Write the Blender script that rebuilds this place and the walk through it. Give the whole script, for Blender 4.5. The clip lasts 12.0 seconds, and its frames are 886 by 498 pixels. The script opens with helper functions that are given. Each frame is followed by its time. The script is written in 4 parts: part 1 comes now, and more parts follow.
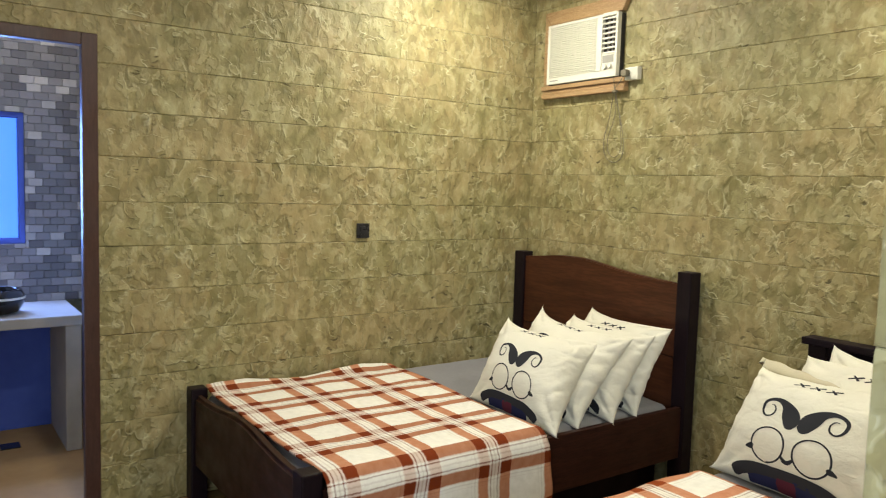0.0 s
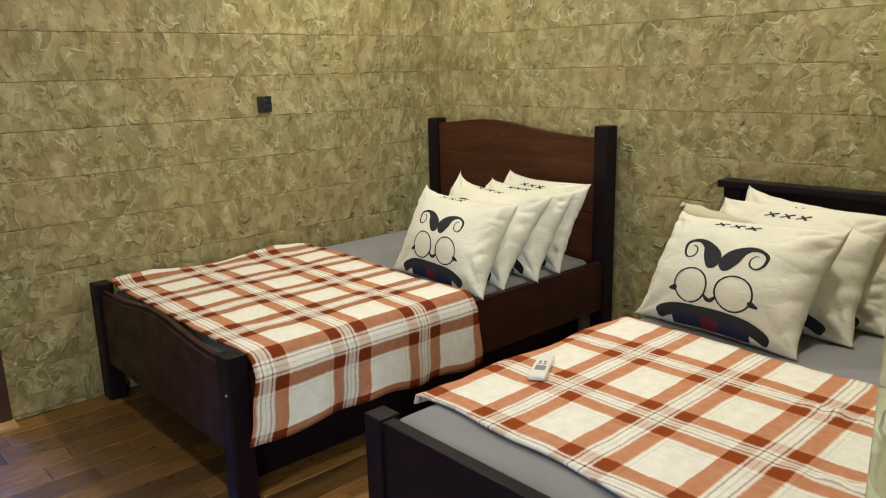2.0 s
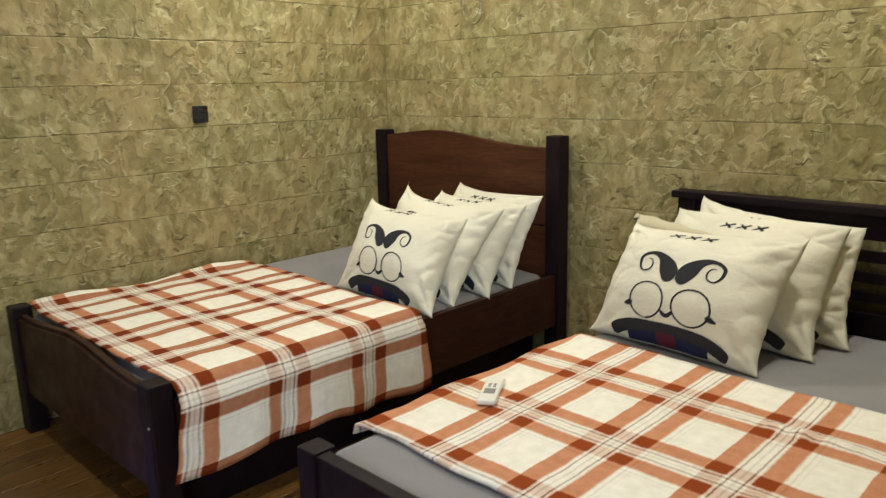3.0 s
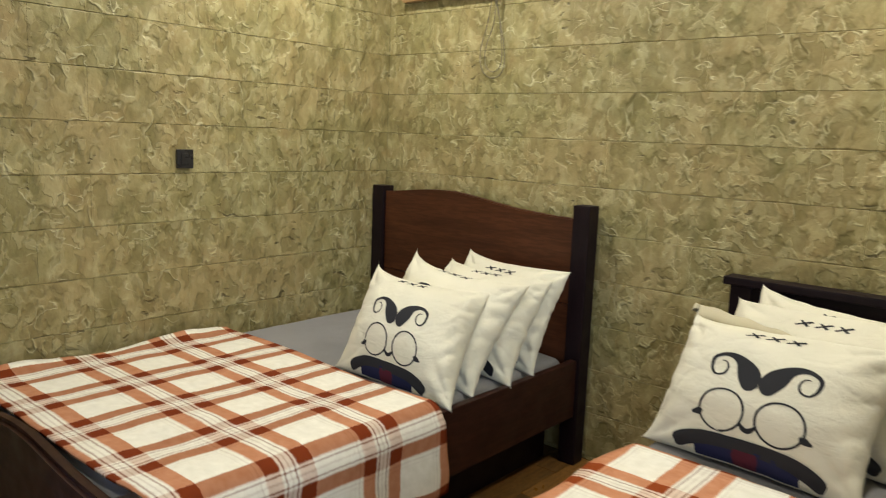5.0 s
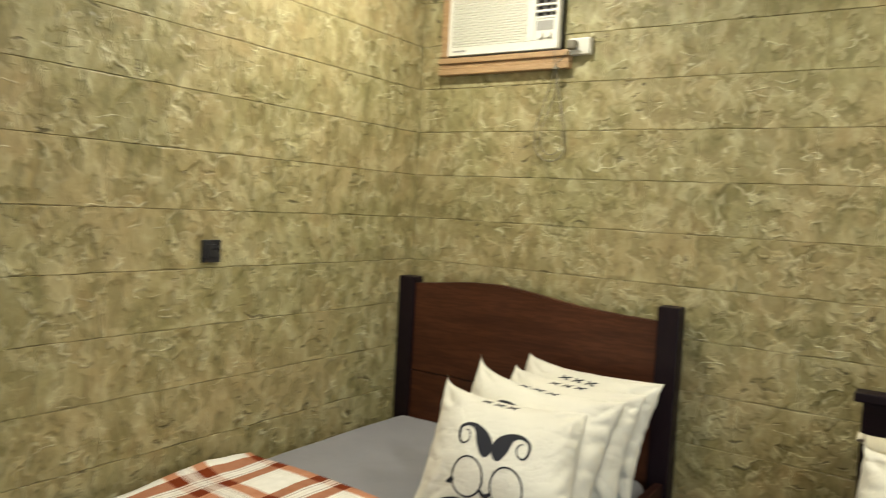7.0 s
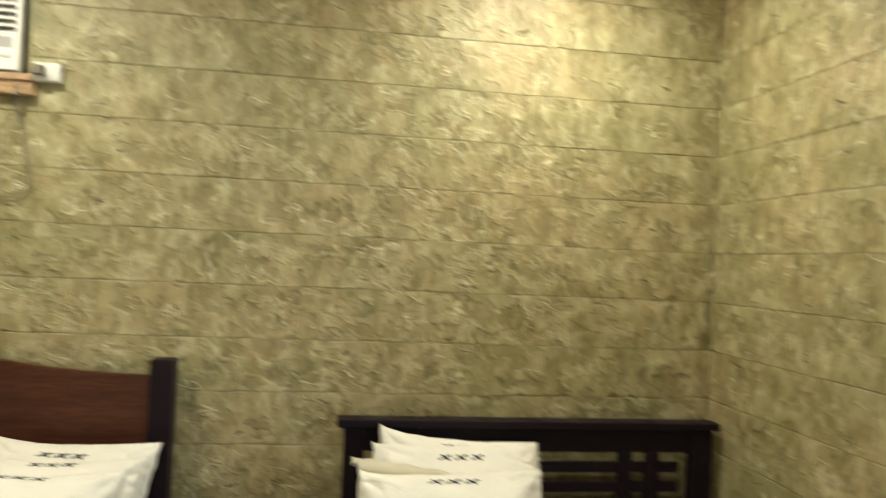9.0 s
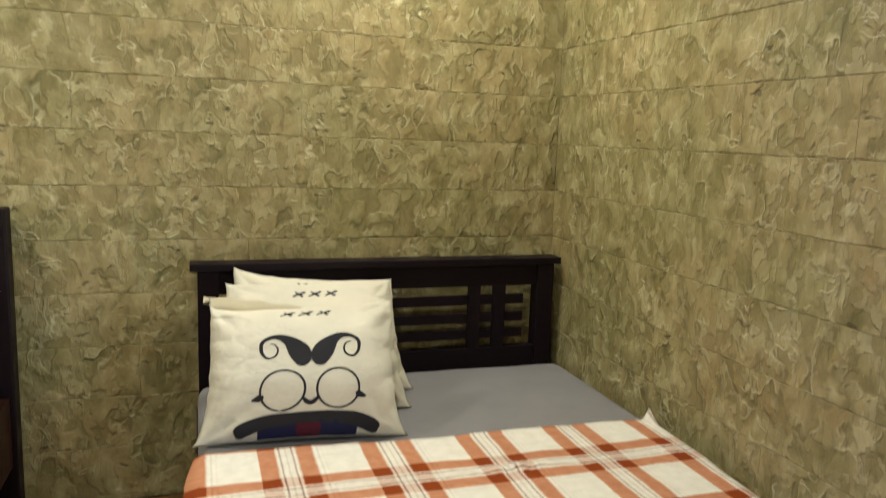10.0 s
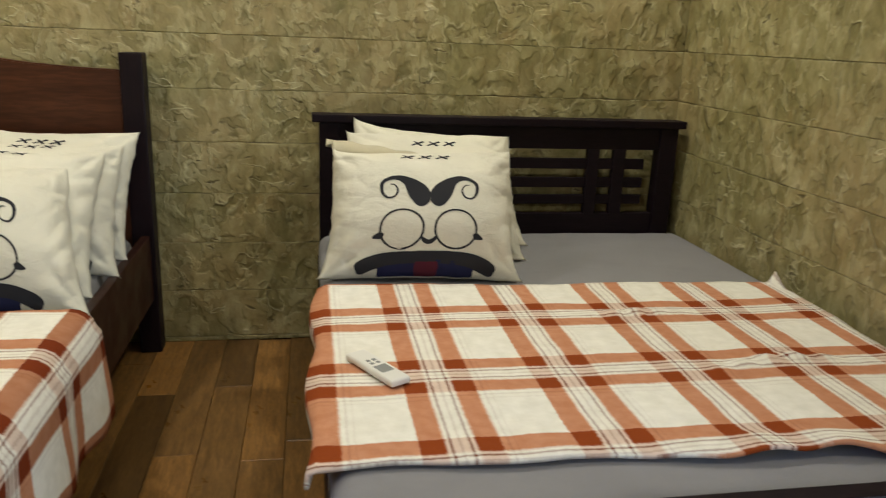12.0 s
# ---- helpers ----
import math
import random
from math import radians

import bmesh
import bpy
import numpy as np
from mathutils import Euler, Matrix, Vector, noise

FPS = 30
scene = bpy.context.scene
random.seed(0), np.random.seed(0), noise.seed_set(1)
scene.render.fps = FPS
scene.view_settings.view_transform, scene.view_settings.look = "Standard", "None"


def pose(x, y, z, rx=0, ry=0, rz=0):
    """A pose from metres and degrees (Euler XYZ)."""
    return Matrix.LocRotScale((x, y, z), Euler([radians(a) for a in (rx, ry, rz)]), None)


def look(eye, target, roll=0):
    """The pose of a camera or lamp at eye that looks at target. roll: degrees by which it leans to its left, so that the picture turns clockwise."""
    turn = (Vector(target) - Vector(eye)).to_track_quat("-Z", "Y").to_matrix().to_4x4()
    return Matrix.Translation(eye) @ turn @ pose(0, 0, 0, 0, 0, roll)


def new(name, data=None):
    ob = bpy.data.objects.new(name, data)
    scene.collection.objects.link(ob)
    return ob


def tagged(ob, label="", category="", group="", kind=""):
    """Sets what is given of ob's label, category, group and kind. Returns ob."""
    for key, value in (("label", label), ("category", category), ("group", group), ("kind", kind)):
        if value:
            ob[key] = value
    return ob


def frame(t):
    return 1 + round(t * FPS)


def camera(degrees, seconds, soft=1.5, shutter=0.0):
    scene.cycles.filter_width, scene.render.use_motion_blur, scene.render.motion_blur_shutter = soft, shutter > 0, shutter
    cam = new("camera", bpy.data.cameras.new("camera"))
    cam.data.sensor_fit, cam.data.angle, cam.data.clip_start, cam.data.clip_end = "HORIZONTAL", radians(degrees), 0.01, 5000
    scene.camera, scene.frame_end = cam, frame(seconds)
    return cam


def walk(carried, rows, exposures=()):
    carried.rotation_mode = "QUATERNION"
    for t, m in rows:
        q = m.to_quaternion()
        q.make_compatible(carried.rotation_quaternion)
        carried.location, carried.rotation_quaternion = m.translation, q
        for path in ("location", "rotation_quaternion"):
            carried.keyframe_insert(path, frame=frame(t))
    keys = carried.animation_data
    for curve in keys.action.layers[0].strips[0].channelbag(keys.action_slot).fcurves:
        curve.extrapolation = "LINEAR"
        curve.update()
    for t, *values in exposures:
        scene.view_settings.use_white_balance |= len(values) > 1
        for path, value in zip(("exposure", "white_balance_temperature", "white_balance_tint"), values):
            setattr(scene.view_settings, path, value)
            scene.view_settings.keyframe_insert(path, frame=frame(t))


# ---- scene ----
cam = camera(61.2, 12.0, soft=1.1, shutter=0.5)
PATH = [
    (0, (3.594, -3.148, 1.513), (1.967, -1.996, 1.348), 1.7),
    (0.5, (3.535, -3.152, 1.493), (1.965, -1.926, 1.314), 1.9),
    (1, (3.516, -3.141, 1.444), (2.005, -1.854, 1.198), 1.7),
    (1.5, (3.502, -3.118, 1.449), (2.018, -1.831, 1.075), 0.3),
    (2, (3.483, -3.091, 1.417), (2.041, -1.787, 0.95), -1.4),
    (2.5, (3.469, -3.038, 1.387), (2.008, -1.759, 0.907), -0.9),
    (3, (3.404, -2.955, 1.381), (2.034, -1.563, 0.951), -1.3),
    (5, (2.917, -2.846, 1.404), (1.632, -1.343, 1.104), 2.2),
    (5.5, (2.7, -2.841, 1.403), (1.288, -1.459, 1.095), 2.5),
    (6, (2.526, -2.807, 1.43), (1.016, -1.511, 1.227), 2.5),
    (6.5, (2.34, -2.856, 1.472), (0.938, -1.431, 1.39), 1.8),
    (6.7, (2.269, -2.874, 1.461), (0.972, -1.356, 1.349), 2.2),
    (8.3, (1.876, -2.815, 1.499), (1.673, -0.826, 1.569), 1.9),
    (8.5, (1.875, -2.846, 1.523), (1.79, -0.85, 1.611), 2.3),
    (9, (1.9, -2.883, 1.531), (2.195, -0.905, 1.561), 2.5),
    (9.5, (1.964, -2.912, 1.452), (2.573, -1.014, 1.283), 2.0),
    (10, (1.982, -2.941, 1.432), (2.603, -1.064, 1.13), 2.0),
    (10.5, (1.994, -2.968, 1.336), (2.545, -1.101, 0.877), 1.4),
    (11, (2.016, -2.987, 1.298), (2.625, -1.154, 0.779), 2.1),
    (11.5, (2.003, -2.982, 1.253), (2.474, -1.12, 0.695), 3.1),
    (12, (1.942, -2.955, 1.233), (2.29, -1.062, 0.686), 2.3),
]
walk(cam, [(t, look(eye, target, roll)) for t, eye, target, roll in PATH],
     exposures=[(0, -0.04), (1.2, -0.06), (2.0, -0.13), (3.0, -0.13), (5.0, -0.15), (5.6, -0.12), (6.5, -0.06), (9.0, -0.06), (10.5, -0.14), (11.2, -0.22), (12, -0.37)])

# ---------------------------------------------------------------- world and lights
world = bpy.data.worlds.new("world")
scene.world = world
world.use_nodes = True
wn = world.node_tree.nodes
sky = wn.new("ShaderNodeTexSky")
sky.sky_type, sky.sun_disc, sky.sun_elevation, sky.sun_rotation = "NISHITA", False, radians(50), radians(120)
world.node_tree.links.new(sky.outputs[0], wn["Background"].inputs[0])
wn["Background"].inputs[1].default_value = 0.1


def area_lamp(name, m, sx, sy, watts, colour, spread=180):
    d = bpy.data.lights.new(name, "AREA")
    d.shape, d.size, d.size_y, d.energy, d.color, d.spread = "RECTANGLE", sx, sy, watts, colour, radians(spread)
    ob = new(name, d)
    ob.matrix_world = m
    return ob


DOWNLIGHTS = [(0.64, -0.82), (2.68, -0.56), (1.75, -2.50), (-0.85, -2.75)]
CEIL = 2.78
for (lx, ly), watts in zip(DOWNLIGHTS, (29, 28, 24, 6)):
    d = bpy.data.lights.new("downlight_lamp", "AREA")
    d.shape, d.size, d.energy, d.color = "DISK", 0.11, watts, (1.0, 0.960, 0.845)
    ob = new("downlight_lamp", d)
    ob.matrix_world = pose(lx, ly, CEIL - 0.012)
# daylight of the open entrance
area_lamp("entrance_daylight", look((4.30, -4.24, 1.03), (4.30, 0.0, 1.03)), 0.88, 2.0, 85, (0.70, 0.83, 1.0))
# blue daylight of the bathroom window
area_lamp("bathroom_daylight", look((-1.40, -3.05, 1.5), (0.0, -3.05, 1.2)), 0.7, 0.7, 62, (0.18, 0.34, 1.0))


# ---------------------------------------------------------------- material helpers
class Mat:
    """Small helper round one node material."""

    def __init__(self, name, rough=0.6, metal=0.0, spec=0.5):
        self.m = bpy.data.materials.new(name)
        self.m.use_nodes = True
        self.t = self.m.node_tree
        self.b = self.t.nodes["Principled BSDF"]
        self.b.inputs["Roughness"].default_value = rough
        self.b.inputs["Metallic"].default_value = metal
        self.b.inputs["Specular IOR Level"].default_value = spec

    def node(self, kind, **kw):
        n = self.t.nodes.new(kind)
        for k, v in kw.items():
            if k in ("data_type", "blend_type", "operation", "feature", "vector_type"):
                if k == "data_type":
                    n.data_type = v
                elif k == "blend_type":
                    n.blend_type = v
                elif k == "operation":
                    n.operation = v
                elif k == "feature":
                    n.feature = v
            else:
                self.plug(n, k, v)
        return n

    def plug(self, n, key, v):
        s = n.inputs[int(key[1:])] if key[0] == "i" and key[1:].isdigit() else n.inputs[key.replace("_", " ")]
        if isinstance(v, bpy.types.NodeSocket):
            self.t.links.new(v, s)
        else:
            s.default_value = v

    def noise(self, vec, scale, detail=4.0, rough=0.55, distortion=0.0):
        return self.node("ShaderNodeTexNoise", Vector=vec, Scale=scale, Detail=detail, Roughness=rough, Distortion=distortion).outputs[0]

    def math(self, op, a, b=0.0, c=0.0):
        return self.node("ShaderNodeMath", operation=op, i0=a, i1=b, i2=c).outputs[0]

    def ramp(self, fac, stops, constant=False):
        n = self.node("ShaderNodeValToRGB", Fac=fac)
        r = n.color_ramp
        r.interpolation = "CONSTANT" if constant else "LINEAR"
        while len(r.elements) < len(stops):
            r.elements.new(0.5)
        for e, (p, c) in zip(r.elements, stops):
            e.position = p
            e.color = (c, c, c, 1) if isinstance(c, (int, float)) else (*c, 1)
        return n.outputs[0]

    def mix(self, fac, a, b, blend="MIX"):
        n = self.t.nodes.new("ShaderNodeMix")
        n.data_type, n.blend_type = "RGBA", blend
        for s, v in ((n.inputs[0], fac), (n.inputs[6], a), (n.inputs[7], b)):
            if isinstance(v, bpy.types.NodeSocket):
                self.t.links.new(v, s)
            else:
                s.default_value = v if isinstance(v, (int, float)) else (*v, 1)
        return n.outputs[2]

    def coord(self, which="Object", scale=(1, 1, 1), shuffle=0.0):
        v = self.t.nodes.new("ShaderNodeTexCoord").outputs[which]
        if shuffle:
            r = self.t.nodes.new("ShaderNodeObjectInfo").outputs["Random"]
            off = self.node("ShaderNodeCombineXYZ", X=self.math("MULTIPLY", r, 37.0 * shuffle), Y=self.math("MULTIPLY", r, 11.3 * shuffle),
                            Z=self.math("MULTIPLY", r, 71.7 * shuffle)).outputs[0]
            v = self.node("ShaderNodeVectorMath", operation="ADD", i0=v, i1=off).outputs[0]
        if scale != (1, 1, 1):
            v = self.node("ShaderNodeVectorMath", operation="MULTIPLY", i0=v, i1=scale).outputs[0]
        return v

    def random(self):
        return self.t.nodes.new("ShaderNodeObjectInfo").outputs["Random"]

    def base(self, v):
        self.plug(self.b, "Base Color", v if isinstance(v, bpy.types.NodeSocket) else (*v, 1))

    def bump(self, height, strength=0.3, dist=0.01):
        n = self.node("ShaderNodeBump", Height=height, Strength=strength, Distance=dist)
        self.t.links.new(n.outputs[0], self.b.inputs["Normal"])


def mat_stone():
    """Moulded stone-look wall block: soft olive and tan patches, dark hollows with raised cream rims, small pits.
    Relief shade and highlights are partly in the colour.
    """
    k = Mat("stone_block", 0.52, spec=0.42)
    pos = k.t.nodes.new("ShaderNodeNewGeometry").outputs["Position"]
    # the pattern runs on along a course and starts afresh on the next
    row = k.math("FLOOR", k.math("DIVIDE", k.math("SUBTRACT", k.node("ShaderNodeSeparateXYZ", i0=pos).outputs[2], 0.018), 0.1983))
    jump = k.node("ShaderNodeCombineXYZ", X=k.math("MULTIPLY", row, 3.37), Y=k.math("MULTIPLY", row, 5.91), Z=k.math("MULTIPLY", row, 7.7)).outputs[0]
    v = k.node("ShaderNodeVectorMath", operation="MULTIPLY", i0=k.node("ShaderNodeVectorMath", operation="ADD", i0=pos, i1=jump).outputs[0], i1=(1.0, 1.0, 0.74)).outputs[0]
    warp = k.node("ShaderNodeTexNoise", Vector=v, Scale=10.0, Detail=3.0).outputs[1]
    vv = k.node("ShaderNodeVectorMath", operation="MULTIPLY_ADD", i0=warp, i1=(0.055, 0.055, 0.055), i2=v).outputs[0]

    def moved(x, y, z):
        return k.node("ShaderNodeVectorMath", operation="ADD", i0=vv, i1=(x, y, z)).outputs[0]

    mid = k.noise(vv, 14.0, 5, 0.56)
    fine = k.noise(vv, 42.0, 4, 0.6)
    col = k.ramp(mid, [(0.34, (0.165, 0.143, 0.062)), (0.42, (0.222, 0.190, 0.088)), (0.46, (0.268, 0.230, 0.113)), (0.55, (0.300, 0.260, 0.137)), (0.58, (0.335, 0.295, 0.163)), (0.66, (0.395, 0.355, 0.215))])
    # broad drifts of grey green and of tan over whole blocks
    drift = k.noise(pos, 2.1, 3)
    col = k.mix(k.ramp(drift, [(0.38, 0.32), (0.50, 0.0)]), col, (0.232, 0.224, 0.108))
    col = k.mix(k.ramp(drift, [(0.46, 0.0), (0.62, 0.48)]), col, (0.345, 0.262, 0.140))
    rust = k.noise(moved(4.0, 9.0, 2.0), 9.0, 3)
    col = k.mix(k.ramp(rust, [(0.55, 0.0), (0.70, 0.45)]), col, (0.238, 0.165, 0.072))
    # trowelled skins with broken edges, lying over one another
    skin = k.ramp(k.noise(moved(3.0, 1.0, 8.0), 15.0, 2.5, 0.5), [(0.440, 0.0), (0.505, 0.85), (0.57, 1.0)])
    flake = k.math("MULTIPLY", k.ramp(k.noise(moved(7.0, 5.0, 2.0), 27.0, 2, 0.5), [(0.535, 0.0), (0.575, 1.0)]), k.ramp(k.noise(moved(1, 8, 6), 5.0, 1), [(0.42, 0.1), (0.55, 1.0)]))
    col = k.mix(k.ramp(skin, [(0.0, 0.42), (1.0, 0.0)]), col, (0.146, 0.124, 0.049))
    col = k.mix(k.math("MULTIPLY", flake, 0.38), col, (0.43, 0.385, 0.235))
    # hollows with raised rims, their shade and highlights also painted in
    rims, hollow = None, None
    for scale, seed, level, soft in ((11.0, 1.7, 0.560, 0.045),):
        w = moved(seed, seed * 2, seed * 3)
        f = k.noise(w, scale, 2.5, 0.45)
        gate = k.noise(moved(seed + 6, 2, seed), 9.0, 2)
        rim = k.math("MULTIPLY", k.ramp(f, [(level - soft, 0.0), (level - 0.008, 1.0), (level + 0.016, 0.0)]), k.ramp(gate, [(0.54, 0.0), (0.63, 1.0)]))
        inner = k.math("MULTIPLY", k.ramp(f, [(level - 0.004, 0.0), (level + 0.030, 1.0), (level + 0.085, 0.6), (level + 0.13, 0.15)]), k.ramp(gate, [(0.44, 0.2), (0.58, 1.0)]))
        rims = rim if rims is None else k.math("MAXIMUM", rims, rim)
        hollow = inner if hollow is None else k.math("MAXIMUM", hollow, inner)
    col = k.mix(k.math("MULTIPLY", hollow, 0.50), col, (0.132, 0.115, 0.042))
    col = k.mix(k.math("MULTIPLY", rims, 0.44), col, (0.53, 0.495, 0.335))
    # cream strokes lying flat, painted highlights of the ridges, and dark chips beside them
    flat = k.node("ShaderNodeVectorMath", operation="MULTIPLY", i0=vv, i1=(0.55, 0.55, 2.0)).outputs[0]
    stroke = k.math("MULTIPLY", k.ramp(k.noise(flat, 11.0, 1.5, 0.4), [(0.555, 0.0), (0.572, 1.0), (0.590, 0.0)]), k.ramp(k.noise(moved(2, 7, 5), 10.0, 2), [(0.55, 0.0), (0.63, 1.0)]))
    col = k.mix(k.math("MULTIPLY", stroke, 0.62), col, (0.60, 0.56, 0.40))
    chips = k.math("MULTIPLY", k.ramp(k.noise(flat, 34.0, 2, 0.5), [(0.63, 0.0), (0.70, 1.0)]), k.ramp(k.noise(moved(8, 1, 3), 6.0, 1), [(0.54, 0.0), (0.64, 1.0)]))
    col = k.mix(k.math("MULTIPLY", chips, 0.75), col, (0.070, 0.055, 0.024))
    col = k.mix(1.0, col, k.ramp(fine, [(0.30, (0.90, 0.90, 0.88)), (0.70, (1.09, 1.09, 1.08))]), "MULTIPLY")
    col = k.mix(1.0, col, k.mix(k.random(), (1.09, 1.085, 0.97), (1.12, 1.115, 1.00)), "MULTIPLY")
    k.base(col)
    h = k.math("ADD", k.math("ADD", k.math("MULTIPLY", mid, 0.45), k.math("MULTIPLY", skin, 0.26)), k.math("ADD", k.math("MULTIPLY", flake, 0.20), k.math("MULTIPLY", fine, 0.18)))
    h = k.math("ADD", h, k.math("MULTIPLY", k.math("ADD", rims, stroke), 0.17))
    h = k.math("SUBTRACT", h, k.math("ADD", k.math("MULTIPLY", hollow, 0.20), k.math("MULTIPLY", chips, 0.30)))
    k.bump(h, 0.74, 0.016)
    return k.m


def mat_joint():
    k = Mat("joint_mortar", 0.9)
    v = k.coord()
    k.base(k.ramp(k.noise(v, 30, 4), [(0.3, (0.15, 0.128, 0.064)), (0.7, (0.27, 0.235, 0.13))]))
    return k.m


def mat_plaster(name, a, b):
    k = Mat(name, 0.85)
    v = k.coord()
    n = k.noise(v, 4, 5)
    k.base(k.ramp(n, [(0.3, a), (0.7, b)]))
    k.bump(k.noise(v, 60, 4), 0.15, 0.004)
    return k.m


def mat_wood(name, dark, light, rough, along=(1, 8, 8), grain=14.0, shuffle=0.0, spec=0.5, spread=0.0):
    k = Mat(name, rough, spec=spec)
    v = k.coord("Object", along, shuffle)
    n = k.noise(v, grain, 6, 0.6, 0.6)
    f = k.noise(v, grain * 5, 3)
    c = k.ramp(n, [(0.3, dark), (0.72, light)])
    c = k.mix(k.math("MULTIPLY", k.ramp(f, [(0.42, 1.0), (0.55, 0.0)]), 0.35), c, tuple(x * 0.55 for x in dark))
    if spread:
        c = k.mix(1.0, c, k.ramp(k.random(), [(0.0, (1 - spread,) * 3), (0.35, (1 - spread * 0.35,) * 3), (0.7, (1.0, 0.96, 0.9)), (1.0, (1 + spread * 1.1, 1 + spread * 0.95, 1 + spread * 0.6))]), "MULTIPLY")
    k.base(c)
    rn = k.noise(k.coord(), 9, 4)
    k.plug(k.b, "Roughness", k.ramp(rn, [(0.3, max(rough - 0.1, 0.05)), (0.7, min(rough + 0.14, 1.0))]))
    k.bump(n, 0.08, 0.004)
    return k.m


def mat_cloth(name, colour, weave=900.0, soft=0.06, rough=0.9, crumple=0.0):
    k = Mat(name, rough, spec=0.2)
    v = k.coord()
    n = k.noise(v, 6, 4)
    lo, hi = tuple(c * (1 - soft) for c in colour), tuple(min(c * (1 + soft), 1) for c in colour)
    k.base(k.ramp(n, [(0.3, lo), (0.7, hi)]))
    k.b.inputs["Sheen Weight"].default_value = 0.1
    h = k.math("ADD", k.noise(v, weave, 2), k.math("MULTIPLY", k.noise(v, 38, 3), 2.6))
    if crumple:
        h = k.math("ADD", h, k.math("MULTIPLY", k.noise(k.coord("Object", (1, 1, 1.8)), 13, 4, 0.6, 0.8), crumple))
    k.bump(h, 0.30, 0.004)
    return k.m


def mat_plaid(px, py, u0, fu, v0, fv, cross, deep=1.0, along=1.0):
    """Fleece plaid: salmon double bands each way, rust where they cross, fine dark lines between."""
    k = Mat("plaid_fleece", 0.95, spec=0.1)
    uv = k.t.nodes.new("ShaderNodeUVMap").outputs[0]
    wob = k.node("ShaderNodeTexNoise", Vector=uv, Scale=9.0, Detail=3.0).outputs[1]
    uvw = k.node("ShaderNodeVectorMath", operation="MULTIPLY_ADD", i0=wob, i1=(0.006, 0.006, 0.0), i2=uv).outputs[0]
    sep = k.node("ShaderNodeSeparateXYZ", i0=uvw)
    fuzz = k.noise(uv, 420, 2)
    band, line, core = [], [], []
    for axis, period, start, frac in ((0, px, u0, fu), (1, py, v0, fv)):
        q = k.math("FRACT", k.math("DIVIDE", k.math("ADD", sep.outputs[axis], 10 * period - start), period))
        q = k.math("ADD", q, k.math("MULTIPLY", k.math("SUBTRACT", k.math("ADD", k.math("MULTIPLY", fuzz, 0.4), k.math("MULTIPLY", k.noise(uv, 110, 3), 0.6)), 0.5), 0.045))
        a, b = frac * 0.315, frac * 0.685
        e = 0.013
        band.append(k.ramp(q, [(0.0, 1.0), (a - e, 1.0), (a + e, 0.05), (b - e, 0.05), (b + e, 1.0), (frac - e, 1.0), (frac + e, 0.0), (0.99, 0.0), (1.0, 1.0)]))
        core.append(k.ramp(q, [(0.0, 0.0), (a - e, 0.0), (a + e, 1.0), (b - e, 1.0), (b + e, 0.0)]))
        mid = (a + b) / 2
        w = 0.015
        line.append(k.ramp(q, [(0.0, 0.0), (a + 0.02, 0.0), (a + 0.02 + w, 1.0), (a + 0.02 + 2 * w, 0.0), (mid - w, 0.0), (mid, 0.35), (mid + w, 0.0),
                               (b - 0.02 - 2 * w, 0.0), (b - 0.02 - w, 1.0), (b - 0.02, 0.0), (frac + 0.035, 0.0), (frac + 0.045, 0.30), (frac + 0.06, 0.0), (frac + 0.085, 0.0), (frac + 0.093, 0.16), (frac + 0.10, 0.0)]))
    both = k.math("MULTIPLY", band[0], band[1])
    any_ = k.math("MAXIMUM", band[0], band[1])
    any_ = k.math("MULTIPLY", any_, k.math("SUBTRACT", 1.0, k.math("MULTIPLY", k.math("MAXIMUM", core[0], core[1]), 0.55)))
    patch = k.noise(uv, 30, 4)
    cream = k.ramp(patch, [(0.3, (0.73, 0.71, 0.62)), (0.7, (0.83, 0.81, 0.725))])
    salmon = k.ramp(patch, [(0.3, (0.50 * deep, 0.215 * deep, 0.110 * deep)), (0.7, (0.59 * deep, 0.285 * deep, 0.165 * deep))])
    salmon = k.mix(k.math("MULTIPLY", band[0], 1 - along), salmon, (0.10, 0.030, 0.012))
    c = k.mix(any_, cream, salmon)
    c = k.mix(k.ramp(both, [(0.25, 0.0), (0.8, 1.0)]), c, cross)
    other = k.math("ADD", k.math("MULTIPLY", line[0], k.math("ADD", k.math("MULTIPLY", band[1], 0.35), 0.65)), k.math("MULTIPLY", line[1], k.math("ADD", k.math("MULTIPLY", band[0], 0.35), 0.65)))
    c = k.mix(k.math("MINIMUM", other, 1.0), c, (0.17, 0.045, 0.02))
    k.base(c)
    k.b.inputs["Sheen Weight"].default_value = 0.0
    k.bump(k.math("ADD", fuzz, k.noise(uv, 70, 3)), 0.25, 0.004)
    return k.m


def mat_plain(name, colour, rough=0.5, metal=0.0, speck=0.05, spec=0.5):
    k = Mat(name, rough, metal, spec)
    n = k.noise(k.coord(), 18, 4)
    k.base(k.ramp(n, [(0.3, tuple(c * (1 - speck) for c in colour)), (0.7, tuple(min(1, c * (1 + speck)) for c in colour))]))
    k.plug(k.b, "Roughness", k.ramp(n, [(0.3, max(rough - 0.06, 0)), (0.7, min(rough + 0.06, 1))]))
    return k.m


def mat_glow(name, colour, strength):
    k = Mat(name, 0.5)
    k.base(colour)
    k.plug(k.b, "Emission Color", (*colour, 1))
    k.b.inputs["Emission Strength"].default_value = strength
    return k.m


